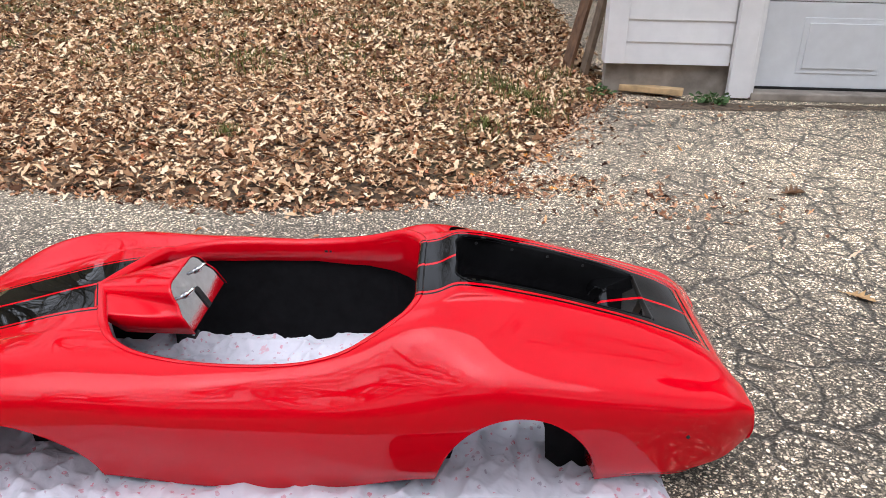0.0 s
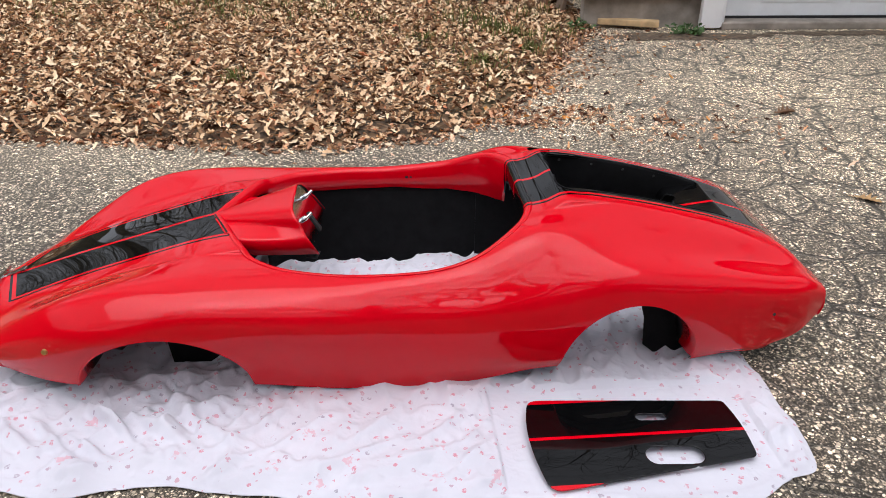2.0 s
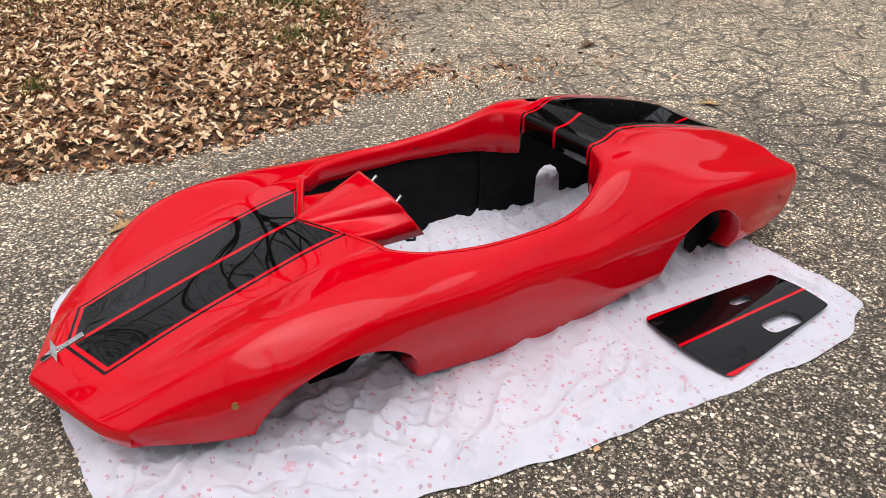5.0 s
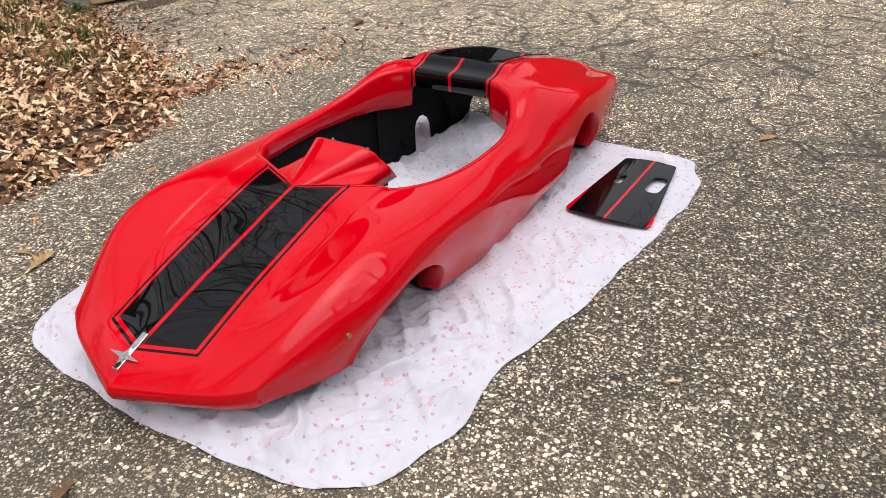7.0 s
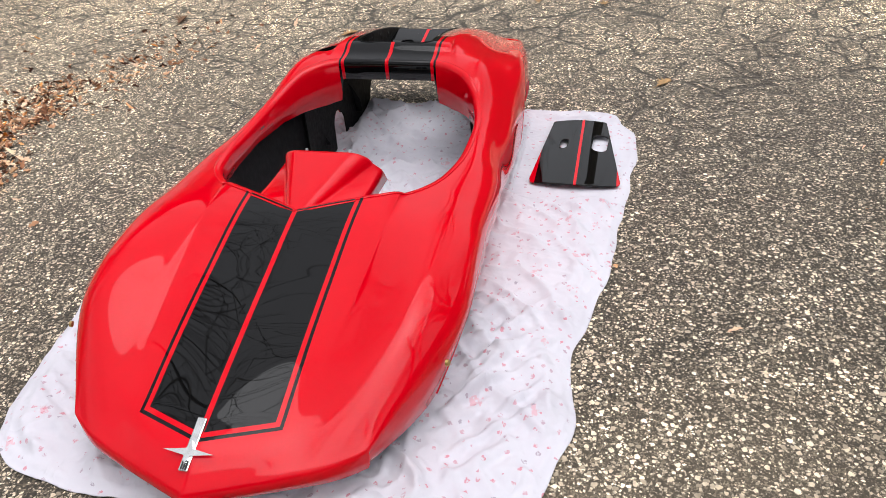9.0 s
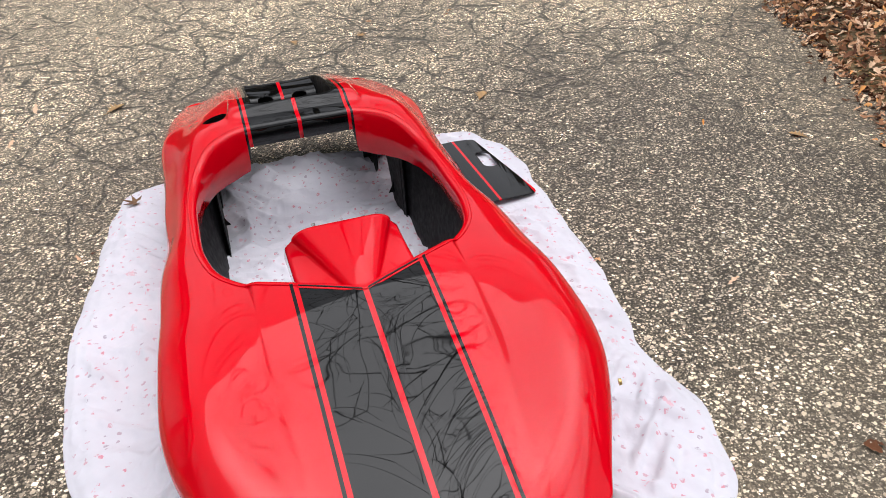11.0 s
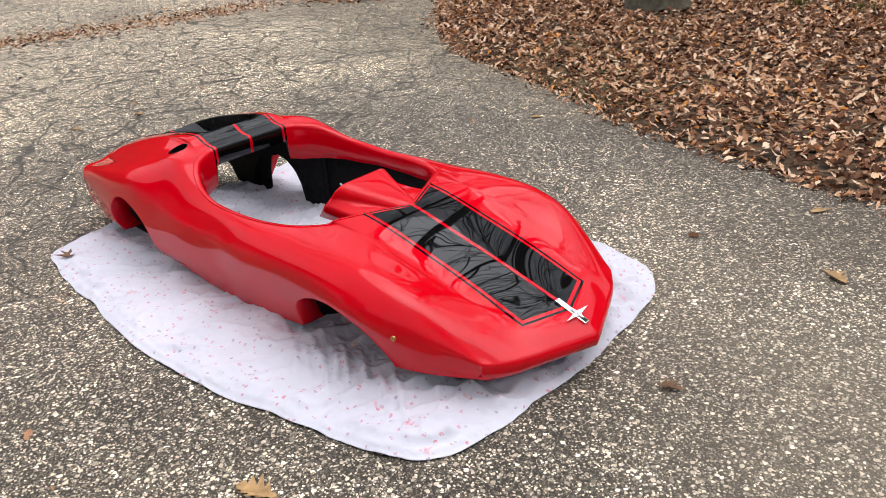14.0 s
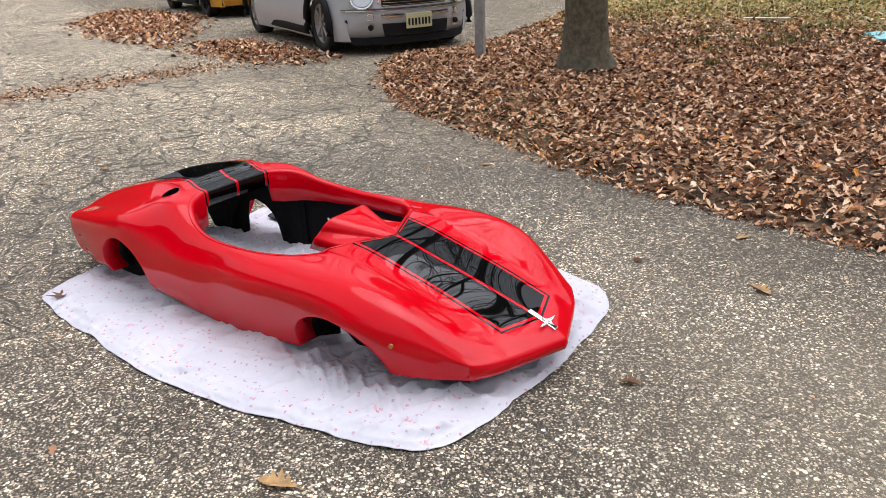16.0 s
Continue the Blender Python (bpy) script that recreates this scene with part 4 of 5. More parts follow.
# a small plate on the cockpit flange, its writing too small to read
bz = top_z(-.248, .30) - 0.03
badge = part("name_badge", box(0.052, 0.0025, 0.014, at(-.248, .2905, bz), 0.0008), M_SILVER, car, "small silver plate")
for i, w in enumerate((0.008, 0.006, 0.010, 0.007)):
    part("lettering", box(w, 0.0008, 0.006, at(-.248 - 0.018 + i * 0.0115, .2888, bz)), M_DARK, badge)
for y in (-0.062, 0.062):
    part("rivet", disc(0.004, 0.003, tilt_to((-0.0085, y, .352), (-1, 0, 0.1)), 10), M_DARK, car)
for i in range(5):
    for side in (1, -1):
        x = 0.12 + i * 0.085
        part("rivet", disc(0.0035, 0.003, tilt_to((x, side * 0.1085, top_z(x, .11) - 0.014), (0, -side, 0.2)), 10), M_DARK, car)

# ---- loose cover panel on the sheet ----
def rounded(points, radius, n=6):
    """A closed outline with its corners rounded, each by its own radius."""
    out = []
    c = len(points)
    for i, (p, r) in enumerate(zip(points, radius)):
        p = Vector(p)
        a, b = (Vector(points[i - 1]) - p).normalized(), (Vector(points[(i + 1) % c]) - p).normalized()
        s, e = p + a * r, p + b * r
        for k in range(n + 1):
            t = k / n
            out.append(tuple((1 - t) ** 2 * s + 2 * t * (1 - t) * p + t * t * e))
    return out


def slot(cx, cy, length, width, turn=0.0, n=10):
    out = []
    for i in range(n + 1):
        a = math.pi / 2 - math.pi * i / n
        out.append((length / 2 - width / 2 + width / 2 * math.cos(a), width / 2 * math.sin(a)))
    out += [(-x, -y) for x, y in out]
    c, s = math.cos(turn), math.sin(turn)
    return [(cx + x * c - y * s, cy + x * s + y * c) for x, y in out]


COVER = rounded([(-.036, -.402), (.386, -.441), (.392, -.53), (.388, -.612), (-.036, -.668), (-.066, -.535)], [.03, .010, .04, .010, .03, .09])
cover_slots = [slot(.212, -.487, .066, .022, -.06), slot(.225, -.598, .118, .046, -.05)]


def cover_mesh():
    gx, gy = np.meshgrid(np.linspace(-.075, .405, 150), np.linspace(-.68, -.395, 90), indexing="ij")
    g = -signed_distance(COVER, gx, gy)
    for h in cover_slots:
        g = np.minimum(g, signed_distance(h, gx, gy))
    z = 0.027 - 0.75 * (gy + 0.532) ** 2
    return clipped_grid(np.stack([gx, gy, z], -1), g)


panel = new("cover_panel")
panel.matrix_world = CAR
tagged(panel, "gloss black cover panel with red centre line on the sheet", "panel")
thicken(part("panel_skin", cover_mesh(), [M_COVER], panel, smooth=True), 0.004, 0, -1)
for x, y in ((.10, -.421), (.28, -.438), (.10, -.640), (.26, -.625), (.14, -.637)):
    part("fastener", disc(0.0055, 0.003, at(x, y, 0.0285 - 0.75 * (y + .532) ** 2), 12), M_CHROME, panel, "small bright fastener")

# ---- garage ----
garage = new("garage")
garage.location = (0.84, 4.92, 0)
tagged(garage, "white garage with lap siding over a bare concrete footing", "garage", kind="structure")
part("foundation", box(0.80, 0.10, 0.26, at(0.38, 0.15, 0.10), 0.006), M_CONCRETE, garage, "bare grey-brown concrete footing")
part("foundation", box(0.14, 6.0, 0.26, at(1.05, 3.25, 0.10), 0.006), M_CONCRETE, garage, "bare grey-brown concrete footing")
part("wall", box(0.76, 0.10, 2.45, at(0.39, 0.13, 0.22 + 1.225)), M_WHITEPAINT, garage)
part("wall", box(0.10, 6.1, 2.45, at(1.02, 3.25, 0.22 + 1.225)), M_WHITEPAINT, garage)
part("wall", box(4.2, 0.10, 0.42, at(2.94, 0.16, 2.27 + 0.21)), M_WHITEPAINT, garage)
part("wall", box(0.8, 0.10, 2.65, at(4.60, 0.16, 1.33)), M_WHITEPAINT, garage)
part("wall", box(0.10, 6.1, 2.65, at(4.95, 3.2, 1.33)), M_WHITEPAINT, garage)
part("wall", box(5.0, 0.10, 2.65, at(2.5, 6.2, 1.33)), M_WHITEPAINT, garage)
part("corner_board", box(0.125, 0.03, 2.46, at(0.02, 0.045, 0.205 + 1.23), 0.003), M_WHITEPAINT, garage, "white corner board")
part("corner_board", box(0.03, 0.12, 2.46, at(-0.025, 0.122, 0.205 + 1.23), 0.003), M_WHITEPAINT, garage, "white corner board")
for i in range(17):
    lap = box(0.66, 0.014, 0.150, at(0.414, 0.066, 0.205 + 0.072 + i * 0.136, -4.2), 0.002)
    part("siding_board", lap, M_WHITEPAINT, garage)
part("post", box(0.135, 0.05, 2.30, at(0.812, 0.015, 0.015 + 1.15), 0.004), M_WHITEPAINT, garage, "white door post")
part("post", box(0.035, 0.14, 2.30, at(0.897, 0.09, 0.015 + 1.15), 0.004), M_WHITEPAINT, garage, "white door jamb")
part("door_stop", box(0.03, 0.03, 2.2, at(0.930, 0.12, 0.06 + 1.1), 0.003), M_WHITEPAINT, garage, "white stop moulding")
part("header", box(3.3, 0.05, 0.16, at(2.5, 0.015, 2.33), 0.004), M_WHITEPAINT, garage)
part("door_sill", box(3.4, 0.30, 0.05, at(2.6, 0.16, 0.022), 0.008), M_CONCRETE, garage, "worn concrete threshold")
part("seal", box(3.2, 0.03, 0.016, at(2.5, 0.16, 0.056), 0.004), M_DARK, garage, "black rubber bottom seal")
# out-of-view roof, added dark so the glossy paint reflects it; gables close it
for side, yc in ((1, 1.25), (-1, 5.05)):
    part("roof", box(5.7, 4.45, 0.10, at(2.5, yc, 3.62, side * 28), 0.01), M_UNSEEN_ROOF, garage, "unseen dark roof slope, added to darken reflections in the paint")
for x in (0.0, 4.95):
    gable = plate([(0.1, 2.65), (6.2, 2.65), (3.15, 4.32)], 0.1, Matrix(((0, 0, 1, x), (1, 0, 0, 0), (0, 1, 0, 0), (0, 0, 0, 1))))
    part("gable", gable, M_WHITEPAINT, garage)
door = new("garage_door")
door.parent = garage
for i in range(4):
    z0 = 0.062 + i * 0.535
    sec = part("door_section", box(3.2, 0.045, 0.53, at(2.5, 0.175, z0 + 0.265), 0.004), M_DOORPAINT, door)
    for k in range(5):
        x0 = 1.46 + k * 0.62
        bm = bmesh.new()
        for w, h, d in ((0.52, 0.345, 0.007), (0.455, 0.28, 0.016)):
            box(w, d, h, at(x0, 0.1525 - d / 2 + 0.002, z0 + 0.265), 0.0018, bm)
        part("raised_panel", bm, M_DOORPAINT, sec)


def plank(name, sx, sy, sz, m, mat, label):
    ob = part(name, box(sx, sy, sz, Matrix(), min(sx, sy, sz) * 0.12), mat)
    ob.matrix_world = m
    return tagged(ob, label, "board")


plank("lumber_offcut", 0.40, 0.085, 0.038, at(1.12, 4.985, 0.042, 0, 0, -17), M_LUMBER, "pale wooden offcut lying against the concrete footing")
plank("leaning_board", 0.022, 0.22, 1.9, at(0.83, 5.62, 0.92, 2, 12, 8), M_OLDWOOD, "brown weathered board leaning on the garage side")
plank("leaning_board", 0.03, 0.16, 1.7, at(0.87, 5.40, 0.82, 0, 10, 4), plain("grey_brown_wood", (0.17, 0.12, 0.08), 0.85, 0, 14, 0.35, 0.4), "grey-brown weathered board leaning on the garage side")

# ---- trees ----
def bare_tree(seed, height, radius, levels, spread=0.5, limb=0.28, fork=0.45):
    """Trunk points and radii, and a list of limb tubes, of a leafless tree."""
    rnd = random.Random(seed)
    trunk = [(0, 0, -0.05), (0, 0, 0.05), (0.01, 0, 0.18), (0.0, 0.01, 0.45), (0.02, 0.0, 1.0)]
    rad = [radius * 1.9, radius * 1.55, radius * 1.2, radius * 1.04, radius]
    z = 1.0
    x = y = 0.0
    top = height * fork
    while z < top:
        z += 0.5
        x += rnd.uniform(-0.05, 0.05)
        y += rnd.uniform(-0.05, 0.05)
        trunk.append((x, y, z))
        rad.append(radius * (1 - 0.45 * z / height))
    limbs = []

    def grow(p, d, length, r, level):
        pts, rs = [p], [r]
        n = 5 if level < 2 else 4
        for i in range(n):
            d = (d + Vector((rnd.uniform(-1, 1), rnd.uniform(-1, 1), rnd.uniform(-0.4, 0.75))) * 0.17).normalized()
            p = p + d * (length / n)
            pts.append(p)
            rs.append(r * (1 - 0.72 * (i + 1) / n))
        limbs.append((pts, rs, level))
        if level < levels:
            for k in range(rnd.choice((3, 4, 4)) if level < 2 else 3):
                i = rnd.randint(1, n)
                out = Vector((rnd.uniform(-1, 1), rnd.uniform(-1, 1), rnd.uniform(-0.3, 0.9))).normalized()
                nd = (d * (1 - spread) + out * (spread + 0.25)).normalized()
                grow(pts[i], nd, length * rnd.uniform(0.5, 0.75), max(rs[i] * 0.62, 0.009), level + 1)

    crown = Vector(trunk[-1])
    for k in range(6):
        a = 2 * math.pi * k / 6 + rnd.uniform(-0.4, 0.4)
        h = rnd.uniform(0.75, 1.0)
        start = Vector(trunk[int((len(trunk) - 1) * h)])
        grow(start, Vector((math.cos(a), math.sin(a), rnd.uniform(0.5, 1.4))).normalized(), height * rnd.uniform(0.3, 0.42), radius * limb, 0)
    grow(crown, Vector((0.1, 0, 1)), height * 0.4, radius * 0.5, 0)
    return trunk, rad, limbs


def limb_mesh(limbs, sides=5):
    return joined(*[tube(p, r, sides if l < 2 else 3, False) for p, r, l in limbs])


def oak(seed, x, y, height, radius, levels, label, limb=0.28, fork=0.45):
    t, r, limbs = bare_tree(seed, height, radius, levels, 0.5, limb, fork)
    root = new("tree")
    root.location = (x, y, 0.03)
    tagged(root, label, "tree")
    ob = part("trunk", tube(t, r, 18), M_BARK, root, smooth=True)
    part("crown", limb_mesh(limbs), M_BARK, root, smooth=True)
    return root


oak(3, 0.76, -2.69, 11.0, 0.165, 4, "leafless tree with grey-brown bark among fallen leaves", 0.5, 0.22)
oak(8, 5.2, 10.5, 12.0, 0.2, 4, "leafless tree with grey-brown bark behind the garage")
# trees out of view, spread to darken reflections in the paint with branches
for seed, x, y, h in ((21, -9.5, -5.5, 14), (22, -3.5, -11.5, 15), (23, 4.5, -13, 14), (24, -10.5, 5.5, 13), (25, 6.6, 0.8, 12), (28, -2.9, -4.4, 11), (29, -7.5, 5.2, 12), (26, 12, -11, 14), (27, -1.2, 12.6, 17), (30, 3.6, 13.5, 17)):
    oak(seed, x, y, h, 0.2, 4, "unseen leafless tree with grey-brown bark, placed for reflections in the paint", 0.36)
oak(12, -8.5, 13.0, 12.0, 0.2, 4, "leafless tree with grey-brown bark on the lawn")


def woods():
    """A belt of far leafless trees all round, in front of a ragged treeline."""
    rnd = random.Random(5)
    kinds = []
    for k in range(4):
        t, r, limbs = bare_tree(40 + k, 13 + k, 0.22, 3)
        kinds.append(joined(tube(t, r, 5, False), *[tube(p[::2] if len(p) > 4 else p, q[::2] if len(q) > 4 else q, 3, False) for p, q, l in limbs]))
    shapes = []
    for i in range(280):
        a = 2 * math.pi * i / 280 + rnd.uniform(-0.03, 0.03)
        d = rnd.uniform(26, 44)
        m = at(d * math.cos(a), d * math.sin(a), -0.1, 0, 0, rnd.uniform(0, 360)) @ Matrix.Scale(rnd.uniform(0.6, 1.05), 4)
        v, f = rnd.choice(kinds)
        shapes.append(([m @ Vector(p) for p in v], f))
    # out-of-view treeline, its height set to block low sky and darken flanks
    vs, fs, n = [], [], 1400
    for i in range(n):
        a = 2 * math.pi * i / n
        h = 17.0 + 4.5 * noise.noise((math.cos(a) * 5, math.sin(a) * 5, 0.0)) + 2.4 * noise.noise((math.cos(a) * 40, math.sin(a) * 40, 3.0)) + rnd.uniform(-1.0, 1.2)
        h *= 1 - 0.75 * math.exp(-((a - 2.05) / 0.75) ** 2)  # treeline lowered here so the hood stripes reflect sky
        vs += [(50 * math.cos(a), 50 * math.sin(a), -0.2), (50 * math.cos(a), 50 * math.sin(a), h)]
    for i in range(n):
        a, b = 2 * i, 2 * ((i + 1) % n)
        fs.append((a, b, b + 1, a + 1))
    return joined((vs, fs), *shapes)


tagged(part("unseen_woods", woods(), M_BARK, smooth=True), "unseen belt of far leafless woods that darkens the low sky", "woods", kind="stuff")

# ---- fallen leaves ----
LEAF_SIDE = [(0.0, .03), (.16, .19), (.30, .11), (.52, .27), (.70, .15), (.86, .16), (1.0, 0.03)]


def leaf_template():
    vs, fs = [], []
    for t, w in LEAF_SIDE:
        vs += [(t - 0.5, w, 0), (t - 0.5, 0, 0), (t - 0.5, -w, 0)]
    for i in range(len(LEAF_SIDE) - 1):
        a = i * 3
        fs += [(a, a + 3, a + 4, a + 1), (a + 1, a + 4, a + 5, a + 2)]
    return np.array(vs, float), np.array(fs)


LEAF_V, LEAF_F = leaf_template()


def leaves(name, places, size, label, lift=0.0, rng_seed=1, mat=None):
    """One mesh of many curled leaves at the places (n, 3)."""
    rng = np.random.default_rng(rng_seed)
    n = len(places)
    L = rng.uniform(*size, n)
    curl = rng.uniform(-0.6, 1.8, n)
    bend = rng.uniform(-0.7, 0.9, n)
    yaw = rng.uniform(0, 2 * math.pi, n)
    tx, ty = rng.normal(0, 0.36, n), rng.normal(0, 0.36, n)
    wide = rng.uniform(0.75, 1.35, n)
    x, y = LEAF_V[:, 0][None] + 0 * L[:, None], LEAF_V[:, 1][None] * wide[:, None]
    jag = 1 + rng.uniform(-0.25, 0.25, (n, len(LEAF_V)))
    y = y * jag
    z = curl[:, None] * np.abs(y) * 0.8 + bend[:, None] * x**2
    X, Y, Z = x * L[:, None], y * L[:, None], z * L[:, None]
    Z = Z + tx[:, None] * X + ty[:, None] * Y
    c, s = np.cos(yaw)[:, None], np.sin(yaw)[:, None]
    V = np.stack([X * c - Y * s, X * s + Y * c, Z], -1)
    low = V[..., 2].min(1)
    V[..., 2] -= (low * 0.75)[:, None]
    V += places[:, None, :]
    V[..., 2] += lift
    F = (LEAF_F[None] + (np.arange(n) * len(LEAF_V))[:, None, None]).reshape(-1, 4)
    me = bpy.data.meshes.new(name)
    me.from_pydata(V.reshape(-1, 3).tolist(), [], F.tolist())
    me.materials.append(mat or M_LEAF)
    ob = new(name, me)
    return tagged(ob, label, "leaves", kind="stuff")


def scatter(poly, rise, box_lim, n, seed, keep=None):
    rng = np.random.default_rng(seed)
    x0, x1, y0, y1 = box_lim
    x, y = rng.uniform(x0, x1, n), rng.uniform(y0, y1, n)
    d = -signed_distance(poly, x, y)
    ok = d > rng.exponential(0.035, n) * rng.choice([-1, 1], n, p=[0.4, 0.6])
    if keep is not None:
        ok &= keep(x, y, rng)
    x, y = x[ok], y[ok]
    z = lawn_height(poly, x, y, rise) * (signed_distance(poly, x, y) < 0) + rng.uniform(0, 0.022, len(x))
    return np.stack([x, y, z], -1)


north_near = scatter(LAWN_NORTH, 0.045, (-3.4, 1.0, 2.5, 5.6), 30000, 11)
north_top = scatter(LAWN_NORTH, 0.045, (-3.4, 1.0, 2.6, 5.6), 4200, 51)
north_far = scatter(LAWN_NORTH, 0.045, (-6.5, 1.2, 5.6, 11), 26000, 12, lambda x, y, r: r.uniform(0, 1, len(x)) < np.clip(1.4 - (y - 5.6) * 0.16 - np.clip(-x - 1.5, 0, 4) * 0.12, 0.25, 1))
south_near = scatter(LAWN_SOUTH, 0.055, (-2.6, 3.4, -3.6, 0.4), 42000, 13)
south_top = scatter(LAWN_SOUTH, 0.055, (-2.6, 3.4, -3.6, 0.3), 7000, 53)
south_far = scatter(LAWN_SOUTH, 0.055, (-3.2, 4.2, -9.5, -3.6), 34000, 14, lambda x, y, r: r.uniform(0, 1, len(x)) < np.clip(1.1 + (y + 3.6) * 0.22, 0.10, 1))
leaves("fallen_leaves", north_near, (0.018, 0.04), "thick carpet of dry tan and brown oak leaves", 0, 21)
leaves("fallen_leaves", north_top, (0.032, 0.056), "larger tan oak leaves on top of the carpet", 0.006, 41)
leaves("fallen_leaves", north_far, (0.038, 0.07), "thick carpet of dry tan and brown oak leaves", 0, 22)
leaves("fallen_leaves", south_near, (0.018, 0.045), "thick carpet of dry brown oak leaves", 0, 23, M_LEAFBROWN)
leaves("fallen_leaves", south_top, (0.032, 0.056), "larger brown oak leaves on top of the carpet", 0.008, 43, M_LEAFBROWN)
leaves("fallen_leaves", south_far, (0.032, 0.062), "thick carpet of dry brown oak leaves", 0, 24, M_LEAFBROWN)
south_yellow = scatter(LAWN_SOUTH, 0.055, (-4.0, 5.0, -13.0, -5.3), 15000, 15, lambda x, y, r: r.uniform(0, 1, len(x)) < np.clip((-5.3 - y) * 0.7, 0.1, 1))
leaves("fallen_leaves", south_yellow, (0.03, 0.06), "yellow leaves thinly strewn over the far grass", 0.004, 25, M_LEAFYELLOW)


def drift(outline, n, seed, height=0.03):
    rng = np.random.default_rng(seed)
    p = np.array(outline)
    x, y = rng.uniform(p[:, 0].min() - .3, p[:, 0].max() + .3, n), rng.uniform(p[:, 1].min() - .3, p[:, 1].max() + .3, n)
    d = -signed_distance(outline, x, y)
    ok = d > rng.normal(0.02, 0.17, n)
    x, y, d = x[ok], y[ok], d[ok]
    return np.stack([x, y, np.clip(d, 0, 0.3) * 0.12 + rng.uniform(0.002, height, len(x))], -1)


DRIFTS = [
    [(3.55, -2.25), (3.9, -1.95), (4.7, -2.05), (5.5, -2.2), (6.1, -2.65), (5.7, -3.0), (4.6, -2.75), (3.7, -2.45)],
    [(6.2, -2.3), (8.3, -2.6), (11, -3.7), (12.5, -5.4), (9.5, -5.0), (7.6, -3.6)],
]
leaves("leaf_drift", drift(DRIFTS[0], 6500, 31), (0.035, 0.07), "low drift of brown leaves across the asphalt", 0, 25, M_LEAFBROWN)
leaves("leaf_drift", drift(DRIFTS[1], 14000, 32), (0.045, 0.08), "low drift of brown leaves across the asphalt", 0, 26, M_LEAFBROWN)


def crumbs():
    """Loose bits of leaf along the edges and in the worn band of the drive."""
    rng = np.random.default_rng(40)
    out = []
    for poly in (LAWN_NORTH, LAWN_SOUTH):
        p = np.array(poly[2:14])
        for a, b in zip(p[:-1], p[1:]):
            n = int(np.hypot(*(b - a)) * 420)
            t = rng.uniform(0, 1, n)[:, None]
            out.append(a + (b - a) * t + rng.normal(0, 0.045, (n, 2)))
    edge = np.array(LAWN_NORTH[8:14])
    for a, b in zip(edge[:-1], edge[1:]):
        n = int(np.hypot(*(b - a)) * 420)
        out_m = np.array([b[1] - a[1], a[0] - b[0]]) / np.hypot(*(b - a))
        out.append(a + (b - a) * rng.uniform(0, 1, n)[:, None] + out_m * rng.exponential(0.13, n)[:, None])
    along = rng.uniform(-1.7, 1.3, 2600)
    out.append(np.stack([np.interp(along, [-1.53, -0.89, 0.33, 1.3], [4.43, 4.48, 4.72, 5.1]) + rng.normal(0, 0.19, 2600), along], 1))
    out.append(np.stack([rng.normal(4.75, 0.4, 500), rng.uniform(-2.0, 1.6, 500)], 1))
    for cx, cy, rx, ry, n in ((0.42, 3.18, 0.10, 0.05, 110), (0.20, 3.14, 0.20, 0.08, 120), (0.62, 2.98, 0.30, 0.10, 130), (0.14, 3.05, 0.05, 0.03, 60), (0.95, 3.0, 0.35, 0.18, 120)):
        out.append(np.stack([rng.normal(cx, rx, n), rng.normal(cy, ry, n)], 1))
    out.append(np.stack([rng.normal(1.2, 0.5, 60), rng.normal(4.6, 0.18, 60)], 1))
    out.append(np.stack([rng.uniform(-3, 6, 120), rng.uniform(-1, 5, 120)], 1))
    p = np.concatenate(out)
    return np.stack([p[:, 0], p[:, 1], np.full(len(p), 0.003)], -1)


leaves("leaf_crumbs", crumbs(), (0.012, 0.034), "small brown crumbs of leaf on the asphalt", 0, 27, M_LEAFBROWN)


def single_leaf(x, y, z, yaw, length, tone, curl):
    """A lobed oak leaf with its stalk, lying on its own."""
    lobes = [(0, .02), (.10, .09), (.17, .055), (.27, .26), (.36, .10), (.48, .34), (.57, .12), (.68, .27), (.76, .09), (.86, .15), (1.0, .01)]
    vs, fs = [], []
    for t, w in lobes:
        for u in (1, 0.5, 0, -0.5, -1):
            yy = u * w
            vs.append(((t - .5) * length + (0.06 * length if abs(u) == 1 and w > .2 else 0), yy * length, (curl * (abs(yy) ** 1.3 * 1.6 + 0.25 * (t - 0.5) ** 2) + 0.02) * length))
    for i in range(len(lobes) - 1):
        for j in range(4):
            a = i * 5 + j
            fs.append((a, a + 5, a + 6, a + 1))
    stem = tube([(-.5 * length, 0, .02 * length), (-.62 * length, .01 * length, .015 * length), (-.75 * length, .04 * length, .02 * length)], 0.012 * length, 5)
    root = new("oak_leaf")
    root.matrix_world = at(x, y, z, 0, 0, yaw)
    thicken(part("blade", (vs, fs), tone, root, smooth=True), 0.0008, 0, 0)
    part("stalk", stem, tone, root)
    return tagged(root, "single dry oak leaf lying on the asphalt", "leaf", "loose leaves")


M_TAN = plain("tan_leaf", (0.40, 0.24, 0.10), 0.75, 0, 60, 0.35, 0.1)
M_BROWN = plain("brown_leaf", (0.17, 0.09, 0.045), 0.8, 0, 60, 0.35, 0.1)
